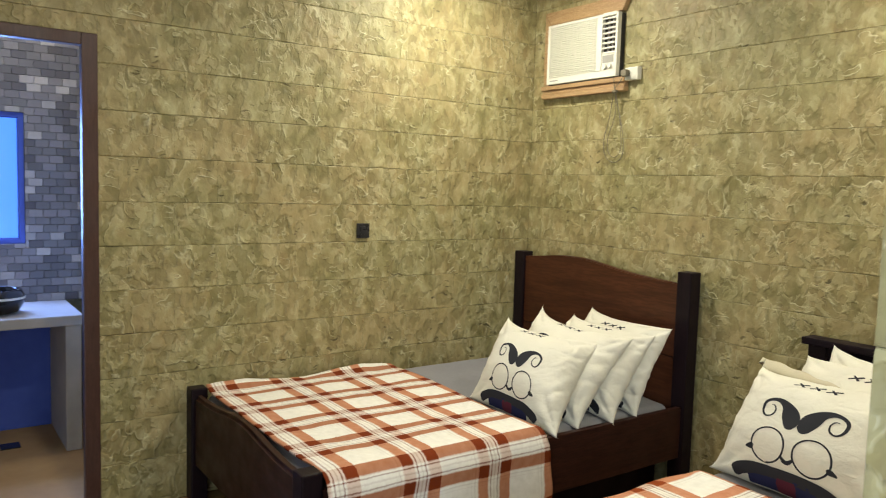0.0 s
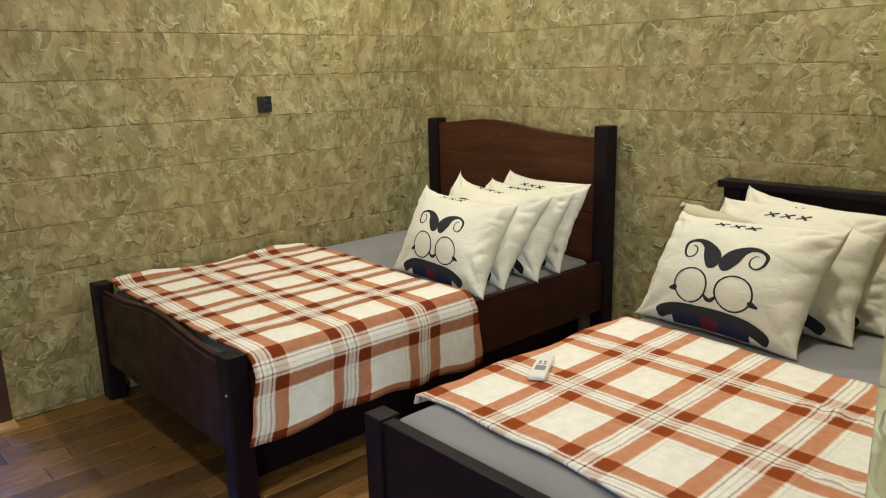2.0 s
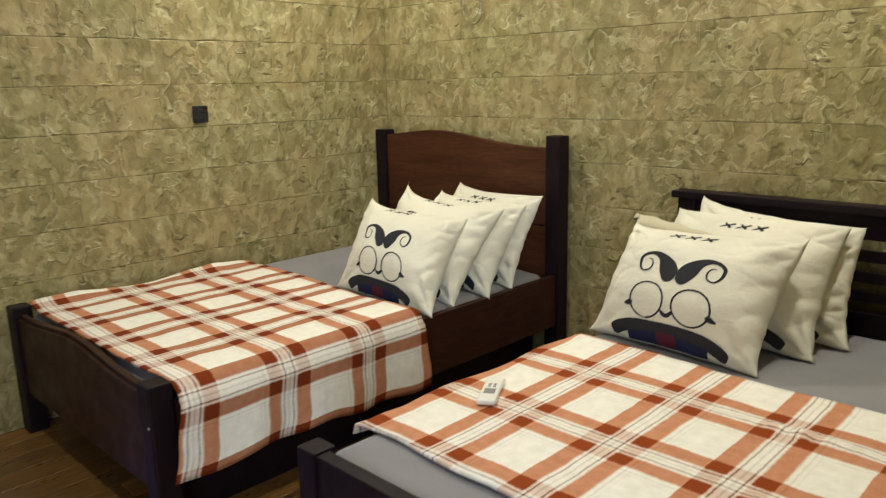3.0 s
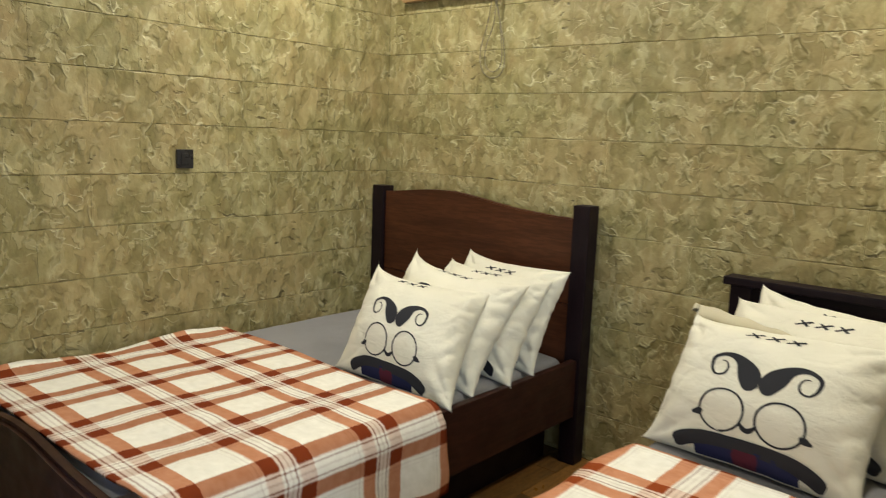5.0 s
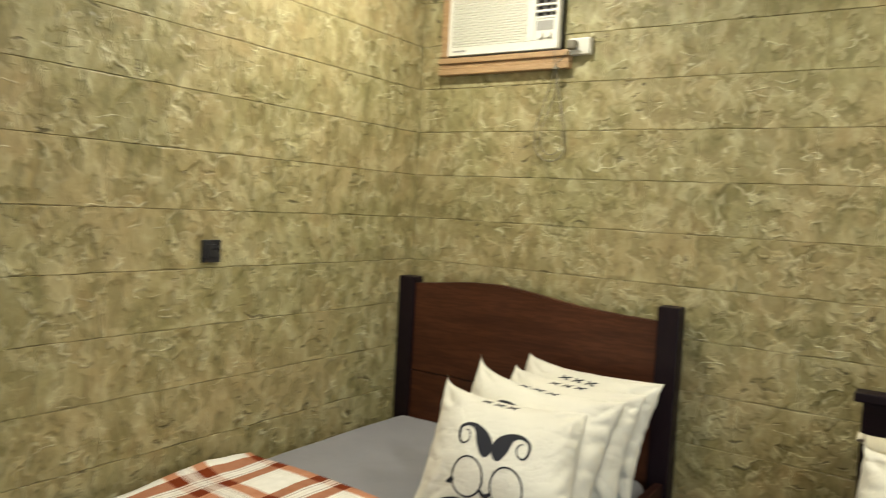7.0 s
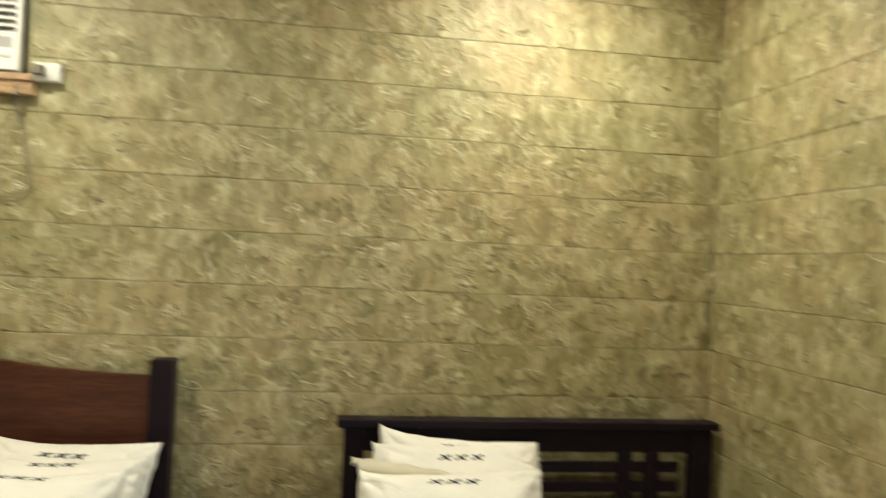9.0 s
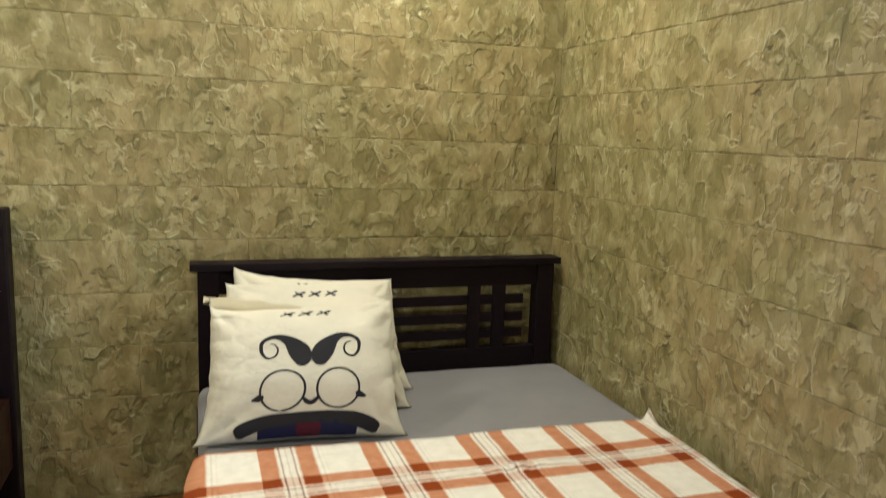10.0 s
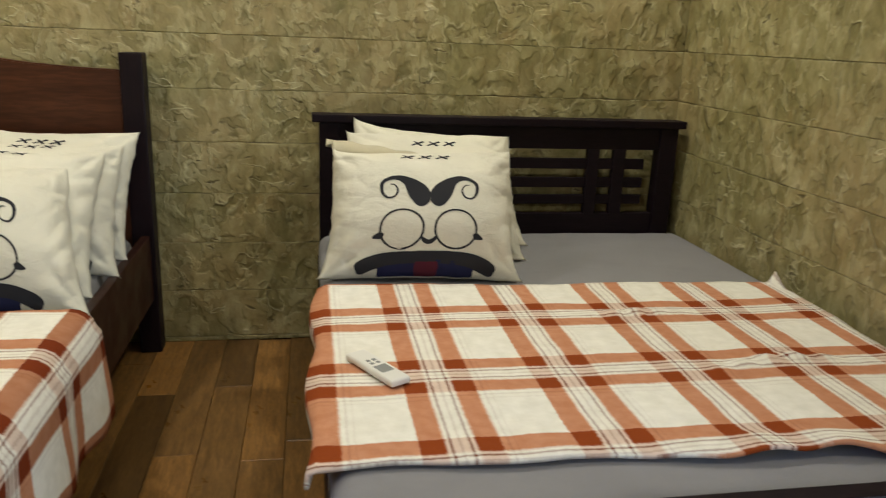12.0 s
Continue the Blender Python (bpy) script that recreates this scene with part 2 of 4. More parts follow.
STONE, JOINT = mat_stone(), mat_joint()
PLASTER = mat_plaster("plain_plaster", (0.50, 0.46, 0.36), (0.58, 0.54, 0.43))
CEILING = mat_plaster("ceiling_paint", (0.62, 0.58, 0.48), (0.70, 0.66, 0.56))
PLANK = mat_wood("floor_plank", (0.110, 0.053, 0.015), (0.290, 0.150, 0.044), 0.34, (8, 1, 8), 9.0, 1.0, spread=0.55)
SUBFLOOR = mat_plain("floor_gap", (0.02, 0.011, 0.006), 0.8)
DARKWOOD = mat_wood("dark_bed_post", (0.0080, 0.0042, 0.0060), (0.0140, 0.0070, 0.0090), 0.46, (10, 10, 1), 10.0, spec=0.18)
REDWOOD = mat_wood("red_brown_panel", (0.046, 0.0145, 0.0060), (0.090, 0.030, 0.0120), 0.44, (0.6, 5, 5), 4.0, spec=0.25)
# red-brown wood with the shade on rails and footboard put into its colour
SHADEDRAIL = mat_wood("shaded_brown_rail", (0.022, 0.0078, 0.0052), (0.050, 0.0165, 0.0100), 0.46, (7, 0.7, 7), 7.0, spec=0.22)
SHADEDFOOT = mat_wood("shaded_brown_footboard", (0.020, 0.0080, 0.0050), (0.046, 0.0170, 0.0095), 0.46, (0.7, 7, 7), 7.0, spec=0.22)
BLACKWOOD = mat_wood("black_brown_wood", (0.0068, 0.0036, 0.0058), (0.0120, 0.0060, 0.0095), 0.48, (1, 9, 9), 10.0, spec=0.16)
SHEET = mat_cloth("grey_sheet", (0.235, 0.23, 0.235))
PILLOW = mat_cloth("cream_pillowcase", (0.690, 0.665, 0.545), 700.0, 0.05, 0.95, 7.0)
INK = mat_plain("dark_print", (0.030, 0.030, 0.034), 0.9, spec=0.1)
NAVY = mat_plain("navy_print", (0.020, 0.022, 0.060), 0.9, spec=0.1)
WINE = mat_plain("wine_red_print", (0.085, 0.018, 0.030), 0.9, spec=0.1)
PLAID_A = mat_plaid(0.293, 0.337, 0.0315, 0.52, 0.207, 0.475, (0.165, 0.030, 0.008), 0.90, 0.72)
PLAID_B = mat_plaid(0.296, 0.351, 0.166, 0.52, 0.205, 0.46, (0.245, 0.050, 0.011), 0.96)
# pillowcase cloth darkened to beige for the shade inside the case
SHADEDCASE = mat_cloth("shaded_case_back", (0.50, 0.455, 0.32), 700.0, 0.05)
ACWHITE = mat_plain("ivory_plastic", (0.66, 0.64, 0.54), 0.35, speck=0.02)
ACGRILLE = mat_plain("ivory_louvre", (0.60, 0.58, 0.47), 0.5, speck=0.02)
ACDARK = mat_plain("dark_vent", (0.025, 0.022, 0.018), 0.7)
ACGREY = mat_plain("grey_panel", (0.30, 0.29, 0.25), 0.4)
TRIM = mat_wood("pale_wood_trim", (0.33, 0.200, 0.088), (0.47, 0.305, 0.150), 0.5, (1, 9, 9), 12.0)
DOORWOOD = mat_wood("door_frame_wood", (0.042, 0.017, 0.011), (0.080, 0.034, 0.024), 0.45, (10, 10, 1), 10.0)
SOCKET = mat_plain("black_switch_plate", (0.018, 0.018, 0.021), 0.3)
CABLE = mat_plain("grey_cable", (0.15, 0.13, 0.085), 0.6)
WHITEPLASTIC = mat_plain("white_plastic", (0.72, 0.71, 0.66), 0.35, speck=0.02)
LCD = mat_plain("grey_display", (0.27, 0.28, 0.27), 0.25)
CONCRETE = mat_plaster("concrete_top", (0.36, 0.32, 0.26), (0.48, 0.43, 0.35))
TANTILE = mat_plaster("tan_tile", (0.40, 0.23, 0.085), (0.52, 0.32, 0.13))
# blue light under the counter put into the paint; window frame shares it
BLUELIT = mat_plaster("blue_light_paint", (0.06, 0.10, 0.42), (0.09, 0.15, 0.56))
CERAMIC = mat_plain("black_ceramic", (0.014, 0.012, 0.012), 0.15)
MOSAIC = Mat("stone_mosaic", 0.6)
MOSAIC.base(MOSAIC.mix(MOSAIC.math("MULTIPLY", MOSAIC.noise(MOSAIC.coord("Object", (1, 1, 1), 1.0), 30, 4), 0.4),
                       MOSAIC.ramp(MOSAIC.random(), [(0.0, (0.12, 0.11, 0.115)), (0.35, (0.22, 0.205, 0.205)), (0.8, (0.31, 0.285, 0.28)), (1.0, (0.70, 0.64, 0.58))]), (0.10, 0.09, 0.09)))
MOSAIC = MOSAIC.m
SKYBLUE = mat_glow("blue_daylight", (0.10, 0.30, 1.0), 1.6)
LAMPGLOW = mat_glow("lamp_diffuser", (1.0, 0.93, 0.76), 14.0)
GLASS = Mat("window_glass", 0.03)
GLASS.b.inputs["Transmission Weight"].default_value = 1.0
GLASS.base((0.75, 0.85, 1.0))
GLASS = GLASS.m
GROUND = mat_plaster("outside_concrete", (0.26, 0.25, 0.23), (0.36, 0.34, 0.31))


# ---------------------------------------------------------------- mesh helpers
def thing(name, label, category, at=(0, 0, 0), group="", kind=""):
    e = new(name)
    e.empty_display_size = 0.1
    e.location = at
    return tagged(e, label, category, group, kind)


def part(name, bm, material, parent=None, label="", smooth=False):
    me = bpy.data.meshes.new(name)
    bm.normal_update()
    bm.to_mesh(me)
    bm.free()
    for m in material if isinstance(material, (list, tuple)) else [material]:
        me.materials.append(m)
    if smooth:
        for p in me.polygons:
            p.use_smooth = True
    ob = new(name, me)
    if parent is not None:
        put_under(ob, parent)
    return tagged(ob, label)


def put_under(ob, parent):
    ob.parent = parent
    m = Matrix()
    q = parent
    while q is not None:
        m = q.matrix_basis @ m
        q = q.parent
    ob.matrix_parent_inverse = m.inverted()


def box(bm, x0, x1, y0, y1, z0, z1, bevel=0.0, seg=2):
    r = bmesh.ops.create_cube(bm, size=1.0, matrix=Matrix.Translation(((x0 + x1) / 2, (y0 + y1) / 2, (z0 + z1) / 2)) @ Matrix.Diagonal((x1 - x0, y1 - y0, z1 - z0, 1)))
    if bevel:
        es = list({e for v in r["verts"] for e in v.link_edges})
        bmesh.ops.bevel(bm, geom=es, offset=bevel, segments=seg, affect="EDGES", profile=0.6)
    return bm


def boxes(*rows, bevel=0.0):
    bm = bmesh.new()
    for r in rows:
        box(bm, *r, bevel=bevel)
    return bm


def profile_slab(pts, y0, y1, bevel=0.0):
    """A board cut to the outline pts (x, z), from y0 to y1."""
    bm = bmesh.new()
    f = bm.faces.new([bm.verts.new((x, y0, z)) for x, z in pts])
    r = bmesh.ops.extrude_face_region(bm, geom=[f])
    bmesh.ops.translate(bm, verts=[g for g in r["geom"] if isinstance(g, bmesh.types.BMVert)], vec=(0, y1 - y0, 0))
    bmesh.ops.recalc_face_normals(bm, faces=bm.faces)
    if bevel:
        es = [e for e in bm.edges if abs(e.verts[0].co.y - e.verts[1].co.y) < 1e-6]
        bmesh.ops.bevel(bm, geom=es, offset=bevel, segments=2, affect="EDGES")
    return bm


def tube(name, pts, radius, material, parent=None, label="", res=3):
    c = bpy.data.curves.new(name, "CURVE")
    c.dimensions, c.bevel_depth, c.bevel_resolution, c.resolution_u = "3D", radius, res, 8
    s = c.splines.new("NURBS")
    s.points.add(len(pts) - 1)
    for p, q in zip(s.points, pts):
        p.co = (*q, 1)
    s.use_endpoint_u, s.order_u = True, 3
    c.materials.append(material)
    ob = new(name, c)
    if parent is not None:
        put_under(ob, parent)
    return tagged(ob, label)


# ---------------------------------------------------------------- setting: walls
XW, XE, YEND = 0.066, 3.455, -2.464      # west wall face, east wall face, free end of the east wall
DOOR_N, DOOR_S, DOOR_TOP = -2.556, -3.32, 2.066
AC = (0.241, 0.782, 2.134, 2.476)
SKIN = 0.010
XSTUB, YSTUB = 3.335, -2.575                          # free end of the passage wall


def structure(name, bm, material, label, category):
    return tagged(part(name, bm, material), label, category, kind="structure")


wall_west = structure("wall_west", boxes((-0.074, XW - SKIN, DOOR_N + 0.05, 0.14, 0, CEIL), (-0.074, XW - SKIN, -4.2, DOOR_S, 0, CEIL), (-0.074, XW - SKIN, DOOR_S, DOOR_N + 0.05, DOOR_TOP + 0.04, CEIL)),
                      JOINT, "olive stone-block bedroom wall with a doorway to the bathroom", "wall")
wall_north = structure("wall_north", boxes((XW - SKIN, AC[0], SKIN, 0.14, 0, CEIL), (AC[1], 3.575, SKIN, 0.14, 0, CEIL), (AC[0], AC[1], SKIN, 0.14, 0, AC[2]), (AC[0], AC[1], SKIN, 0.14, AC[3], CEIL)),
                       JOINT, "olive stone-block wall behind the two headboards", "wall")
wall_east = structure("wall_east", boxes((XE + SKIN, 3.575, YEND, SKIN, 0, CEIL)), JOINT, "olive stone-block wall beside the black bed", "wall")
wall_passage = structure("wall_passage", boxes((XSTUB + SKIN, 5.3, YSTUB + SKIN, YSTUB + 0.11, 0, CEIL)), JOINT, "olive stone-block wall end beside the entrance passage", "wall")
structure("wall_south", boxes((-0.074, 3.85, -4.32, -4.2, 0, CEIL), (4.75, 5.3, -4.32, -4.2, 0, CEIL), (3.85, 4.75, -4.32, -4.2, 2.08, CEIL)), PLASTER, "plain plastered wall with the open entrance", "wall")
structure("wall_passage_end", boxes((5.3, 5.42, -4.32, YSTUB + 0.11, 0, CEIL)), PLASTER, "plain plastered wall closing the passage", "wall")
structure("ceiling", boxes((-0.074, 3.575, -4.32, 0.14, CEIL, CEIL + 0.1), (3.575, 5.42, -4.32, YSTUB + 0.11, CEIL, CEIL + 0.1)), CEILING, "plain painted ceiling with round lamps", "ceiling")
floor = structure("floor", boxes((-0.074, 3.575, -4.32, 0.14, -0.12, -0.006), (3.575, 5.42, -4.32, YSTUB + 0.11, -0.12, -0.006)), SUBFLOOR, "brown wood-plank bedroom floor", "floor")
structure("ground", boxes((-30, 40, -30, 30, -0.5, -0.14)), GROUND, "bare concrete ground outside", "ground")

# bathroom behind the doorway
BX = -1.45
wall_bath = structure("wall_bathroom_back", boxes((BX - 0.12, BX - 0.008, -2.61, -2.18, -0.02, CEIL), (BX - 0.12, BX - 0.008, -4.2, -3.35, -0.02, CEIL),
                                                  (BX - 0.12, BX - 0.008, -3.35, -2.61, -0.02, 1.104), (BX - 0.12, BX - 0.008, -3.35, -2.61, 1.875, CEIL)), JOINT,
                      "grey stone-mosaic bathroom wall with a blue-lit window", "wall")
structure("wall_bathroom_side", boxes((BX, -0.074, -2.30, -2.18, -0.02, CEIL)), PLASTER, "plain bathroom side wall", "wall")
structure("wall_bathroom_south", boxes((BX, -0.074, -4.2, -4.08, -0.02, CEIL)), PLASTER, "plain bathroom end wall", "wall")
structure("ceiling_bathroom", boxes((BX - 0.12, -0.074, -4.2, -2.18, CEIL, CEIL + 0.1)), CEILING, "plain bathroom ceiling", "ceiling")
floor_bath = structure("floor_bathroom", boxes((BX - 0.12, -0.074, -4.2, -2.18, -0.12, -0.004)), TANTILE, "tan tiled bathroom floor", "floor")
structure("door_threshold", boxes((-0.075, 0.15, DOOR_S - 0.06, -2.485, -0.003, 0.016), bevel=0.005), TANTILE, "tan threshold slab at the bathroom doorway", "threshold")

# dark wooden door frame
door_1 = thing("door_1", "open bathroom doorway with a dark brown wooden frame", "door frame", (XW, -3.0, 0), kind="structure")
part("jamb", boxes((XW - 0.038, XW + 0.012, DOOR_N, -2.492, 0.0, 2.118), bevel=0.004), DOORWOOD, door_1)
part("jamb", boxes((-0.08, XW + 0.012, DOOR_S - 0.066, DOOR_S, 0.0, 2.118), bevel=0.004), DOORWOOD, door_1)
part("lintel", boxes((XW - 0.038, XW + 0.012, DOOR_S + 0.001, DOOR_N - 0.001, DOOR_TOP, 2.118), bevel=0.004), DOORWOOD, door_1)

# bathroom window with blue daylight
window_1 = thing("window_1", "bathroom window bright with blue daylight", "window", (BX - 0.06, -3.0, 1.1), kind="structure")
part("window_frame", boxes((BX - 0.10, BX - 0.01, -2.64, -2.611, 1.105, 1.874), (BX - 0.10, BX - 0.01, -3.349, -3.32, 1.105, 1.874),
                           (BX - 0.10, BX - 0.01, -3.32, -2.64, 1.845, 1.874), (BX - 0.10, BX - 0.01, -3.32, -2.64, 1.105, 1.134), bevel=0.003), BLUELIT, window_1)
pane = part("pane", boxes((BX - 0.062, BX - 0.056, -3.32, -2.64, 1.134, 1.845)), GLASS, window_1)
pane.visible_shadow = False
tagged(part("backdrop", boxes((BX - 0.45, BX - 0.44, -3.7, -2.3, 0.9, 2.2)), SKYBLUE), "pale blue daylight outside the window", "backdrop", kind="structure")


# ---------------------------------------------------------------- bed one
def bed_one():
    b = thing("single_bed", "dark red-brown wooden bed with curved headboard and footboard", "bed", (0.72, -1.1, 0), "beds")
    x0, x1 = 0.072, 1.366
    for px in ((x0, x0 + 0.08), (x1 - 0.08, x1)):
        part("head_post", boxes((px[0], px[1], -0.106, -0.028, 0, 1.135), bevel=0.006), DARKWOOD, b)
        part("foot_post", boxes((px[0], px[1], -2.116, -2.038, 0, 0.540), bevel=0.007), DARKWOOD, b)
    xa, xb = x0 + 0.079, x1 - 0.079
    # camel-back top edges
    def crest(s, ends, low, rise):
        return ends + rise * math.exp(-((s - 0.36) / 0.30) ** 2) - low * s
    top = [(xa + (xb - xa) * i / 30, crest(i / 30, 1.096, 0.022, 0.052)) for i in range(31)]
    part("headboard_panel", profile_slab([(xa, 0.706), *top, (xb, 0.706)], -0.088, -0.052, 0.004), REDWOOD, b, "red-brown curved panel")
    part("headboard_lower_panel", boxes((xa, xb, -0.086, -0.054, 0.24, 0.702), bevel=0.003), REDWOOD, b)
    ftop = [(xa + (xb - xa) * i / 30, 0.508 + 0.042 * math.exp(-((i / 30 - 0.5) / 0.24) ** 2)) for i in range(31)]
    part("footboard_panel", profile_slab([(xa, 0.17), *ftop, (xb, 0.17)], -2.100, -2.054, 0.013), SHADEDFOOT, b, "red-brown curved panel")
    part("side_rail", boxes((x1 - 0.046, x1 - 0.016, -2.039, -0.105, 0.22, 0.472), bevel=0.004), SHADEDRAIL, b)
    part("side_rail", boxes((x0 + 0.016, x0 + 0.046, -2.039, -0.105, 0.22, 0.455), bevel=0.004), SHADEDRAIL, b)
    for zz in (0.408,):
        part("screw_cap", boxes((x1 - 0.020, x1 - 0.012, -2.1185, -2.1155, zz, zz + 0.006), bevel=0.001), WHITEPLASTIC, b, "small white screw cap")
    # added dark board that stands in for the shade below the rail
    part("under_panel", boxes((x1 - 0.176, x1 - 0.152, -2.036, -0.107, 0.0, 0.2690), bevel=0.003), DARKWOOD, b, "black-brown panel standing in for the shade under the bed")
    part("bed_base", boxes((x0 + 0.052, x1 - 0.054, -2.05, -0.09, 0.27, 0.32)), DARKWOOD, b)
    return b


def mattress(name, x0, x1, y0, y1, z0, z1, label, sag=0.0):
    bm = bmesh.new()
    box(bm, x0, x1, y0, y1, z0, z1, bevel=0.06, seg=5)
    bmesh.ops.subdivide_edges(bm, edges=[e for e in bm.edges if e.calc_length() > 0.5], cuts=18, use_grid_fill=True)
    for v in bm.verts:
        v.co.z += 0.004 * noise.noise(v.co * 4.0) + 0.002 * noise.noise(v.co * 17.0)
        if sag and v.co.z > 0.4 and v.co.y > -1.0:
            v.co.z -= sag * min(1.0, max(0.0, (v.co.x - 1.0) / 0.2)) * min(1.0, (v.co.y + 1.0) / 0.2)
    ob = part(name, bm, SHEET, smooth=True)
    return tagged(ob, label, "mattress")


bed_one()
mattress("mattress", 0.124, 1.296, -2.048, -0.11, 0.325, 0.508, "mattress in a plain grey sheet on the red-brown bed", 0.030)


# ---------------------------------------------------------------- bed two
def bed_two():
    b = thing("double_bed", "black-brown wooden bed with a slatted lattice headboard", "bed", (2.7, -1.1, 0), "beds")
    x0, x1 = 1.957, 3.425
    cx = (x0 + x1) / 2
    part("cap_rail", boxes((x0 - 0.006, x1 + 0.006, -0.148, -0.060, 0.910, 0.939), bevel=0.004), BLACKWOOD, b)
    part("top_board", boxes((x0 + 0.093, x1 - 0.093, -0.128, -0.092, 0.822, 0.9095), bevel=0.002), BLACKWOOD, b)
    part("lower_board", boxes((x0 + 0.093, x1 - 0.093, -0.128, -0.092, 0.30, 0.561), bevel=0.002), BLACKWOOD, b)
    for px in ((x0 + 0.020, x0 + 0.094), (x1 - 0.094, x1 - 0.020)):
        part("head_post", boxes((px[0], px[1], -0.138, -0.075, 0, 0.9095), bevel=0.003), BLACKWOOD, b)
    for k in (1, -1):
        for a, c in ((0.343, 0.391), (0.452, 0.502)):
            part("upright", boxes((min(cx + k * a, cx + k * c), max(cx + k * a, cx + k * c), -0.130, -0.100, 0.560, 0.823), bevel=0.002), BLACKWOOD, b)
    for za, zb in ((0.742, 0.784), (0.667, 0.707), (0.599, 0.636)):
        part("slat", boxes((cx - 0.587, cx + 0.587, -0.120, -0.104, za, zb), bevel=0.002), BLACKWOOD, b)
    for px in ((x0, x0 + 0.07), (x1 - 0.08, x1 - 0.01)):
        part("foot_post", boxes((px[0], px[1], -2.012, -1.945, 0, 0.525), bevel=0.004), BLACKWOOD, b)
    part("foot_rail", boxes((x0 + 0.0695, x1 - 0.0795, -2.005, -1.964, 0.17, 0.519), bevel=0.004), BLACKWOOD, b)
    for px in (x0 + 0.012, x1 - 0.042):
        part("side_rail", boxes((px, px + 0.030, -1.946, -0.137, 0.20, 0.40), bevel=0.003), BLACKWOOD, b)
    part("bed_base", boxes((x0 + 0.045, x1 - 0.045, -1.963, -0.13, 0.27, 0.32)), BLACKWOOD, b)
    return b


bed_two()
mattress("mattress", 1.972, 3.445, -1.955, -0.140, 0.325, 0.492, "mattress in a plain grey sheet on the black bed")


# ---------------------------------------------------------------- blankets
def cloth(name, place, nu, nv, material, label, thick=0.008):
    """A cloth sheet. place(s, t) gives the point and the cloth's own u, v in metres."""
    bm = bmesh.new()
    layer = bm.loops.layers.uv.new("UVMap")
    grid = [[None] * (nv + 1) for _ in range(nu + 1)]
    info = {}
    for i in range(nu + 1):
        for j in range(nv + 1):
            p, uv = place(i / nu, j / nv)
            v = bm.verts.new(p)
            grid[i][j], info[v] = v, uv
    for i in range(nu):
        for j in range(nv):
            f = bm.faces.new((grid[i][j], grid[i + 1][j], grid[i + 1][j + 1], grid[i][j + 1]))
            for lo in f.loops:
                lo[layer].uv = info[lo.vert]
    bmesh.ops.recalc_face_normals(bm, faces=bm.faces)
    ob = part(name, bm, material, smooth=True)
    m = ob.modifiers.new("thickness", "SOLIDIFY")
    m.thickness, m.offset = thick, 1.0
    return tagged(ob, label, "blanket", "plaid blankets")


def blanket_one(s, t):
    flat, r, drop = 1.200, 0.05, 0.245
    bend = r * math.pi / 2
    total = flat + bend + drop
    a = s * total
    yb, yf = -1.035 + 0.02 * math.sin(a * 5), -2.044 + 0.010 * min(1.0, max(0.0, (a - 1.0) / 0.12))
    y = yb + (yf - yb) * t
    n = noise.noise(Vector((a * 3.1, y * 3.1, 2.0)))
    if a < flat:
        x, z = 0.140 + a, 0.522 + 0.006 * (n + 0.5) + 0.004 * noise.noise(Vector((a * 11, y * 11, 5)))
        if a < 0.1:
            z += 0.03 * (1 - a / 0.1) ** 2 * (0.5 + 0.5 * math.sin(y * 9))
    elif a < flat + bend:
        q = (a - flat) / r
        x, z = 0.140 + flat + r * math.sin(q), 0.524 - r * (1 - math.cos(q))
    else:
        d = a - flat - bend
        wave = math.sin(y * 17 + 1.2) * 0.6 + math.sin(y * 31) * 0.3
        x, z = 0.140 + flat + r + 0.010 + d * (0.05 + 0.085 * wave) * 0.75, 0.524 - r - d * (0.97 + 0.05 * math.sin(y * 6 + 2.0) + 0.025 * math.sin(y * 23 + 1.0))
    fan = max(0.0, a - flat - bend)
    return (x, y - 0.16 * fan * t + 0.02 * math.sin(a * 40) * fan, z), (a, -(y + 1.035))


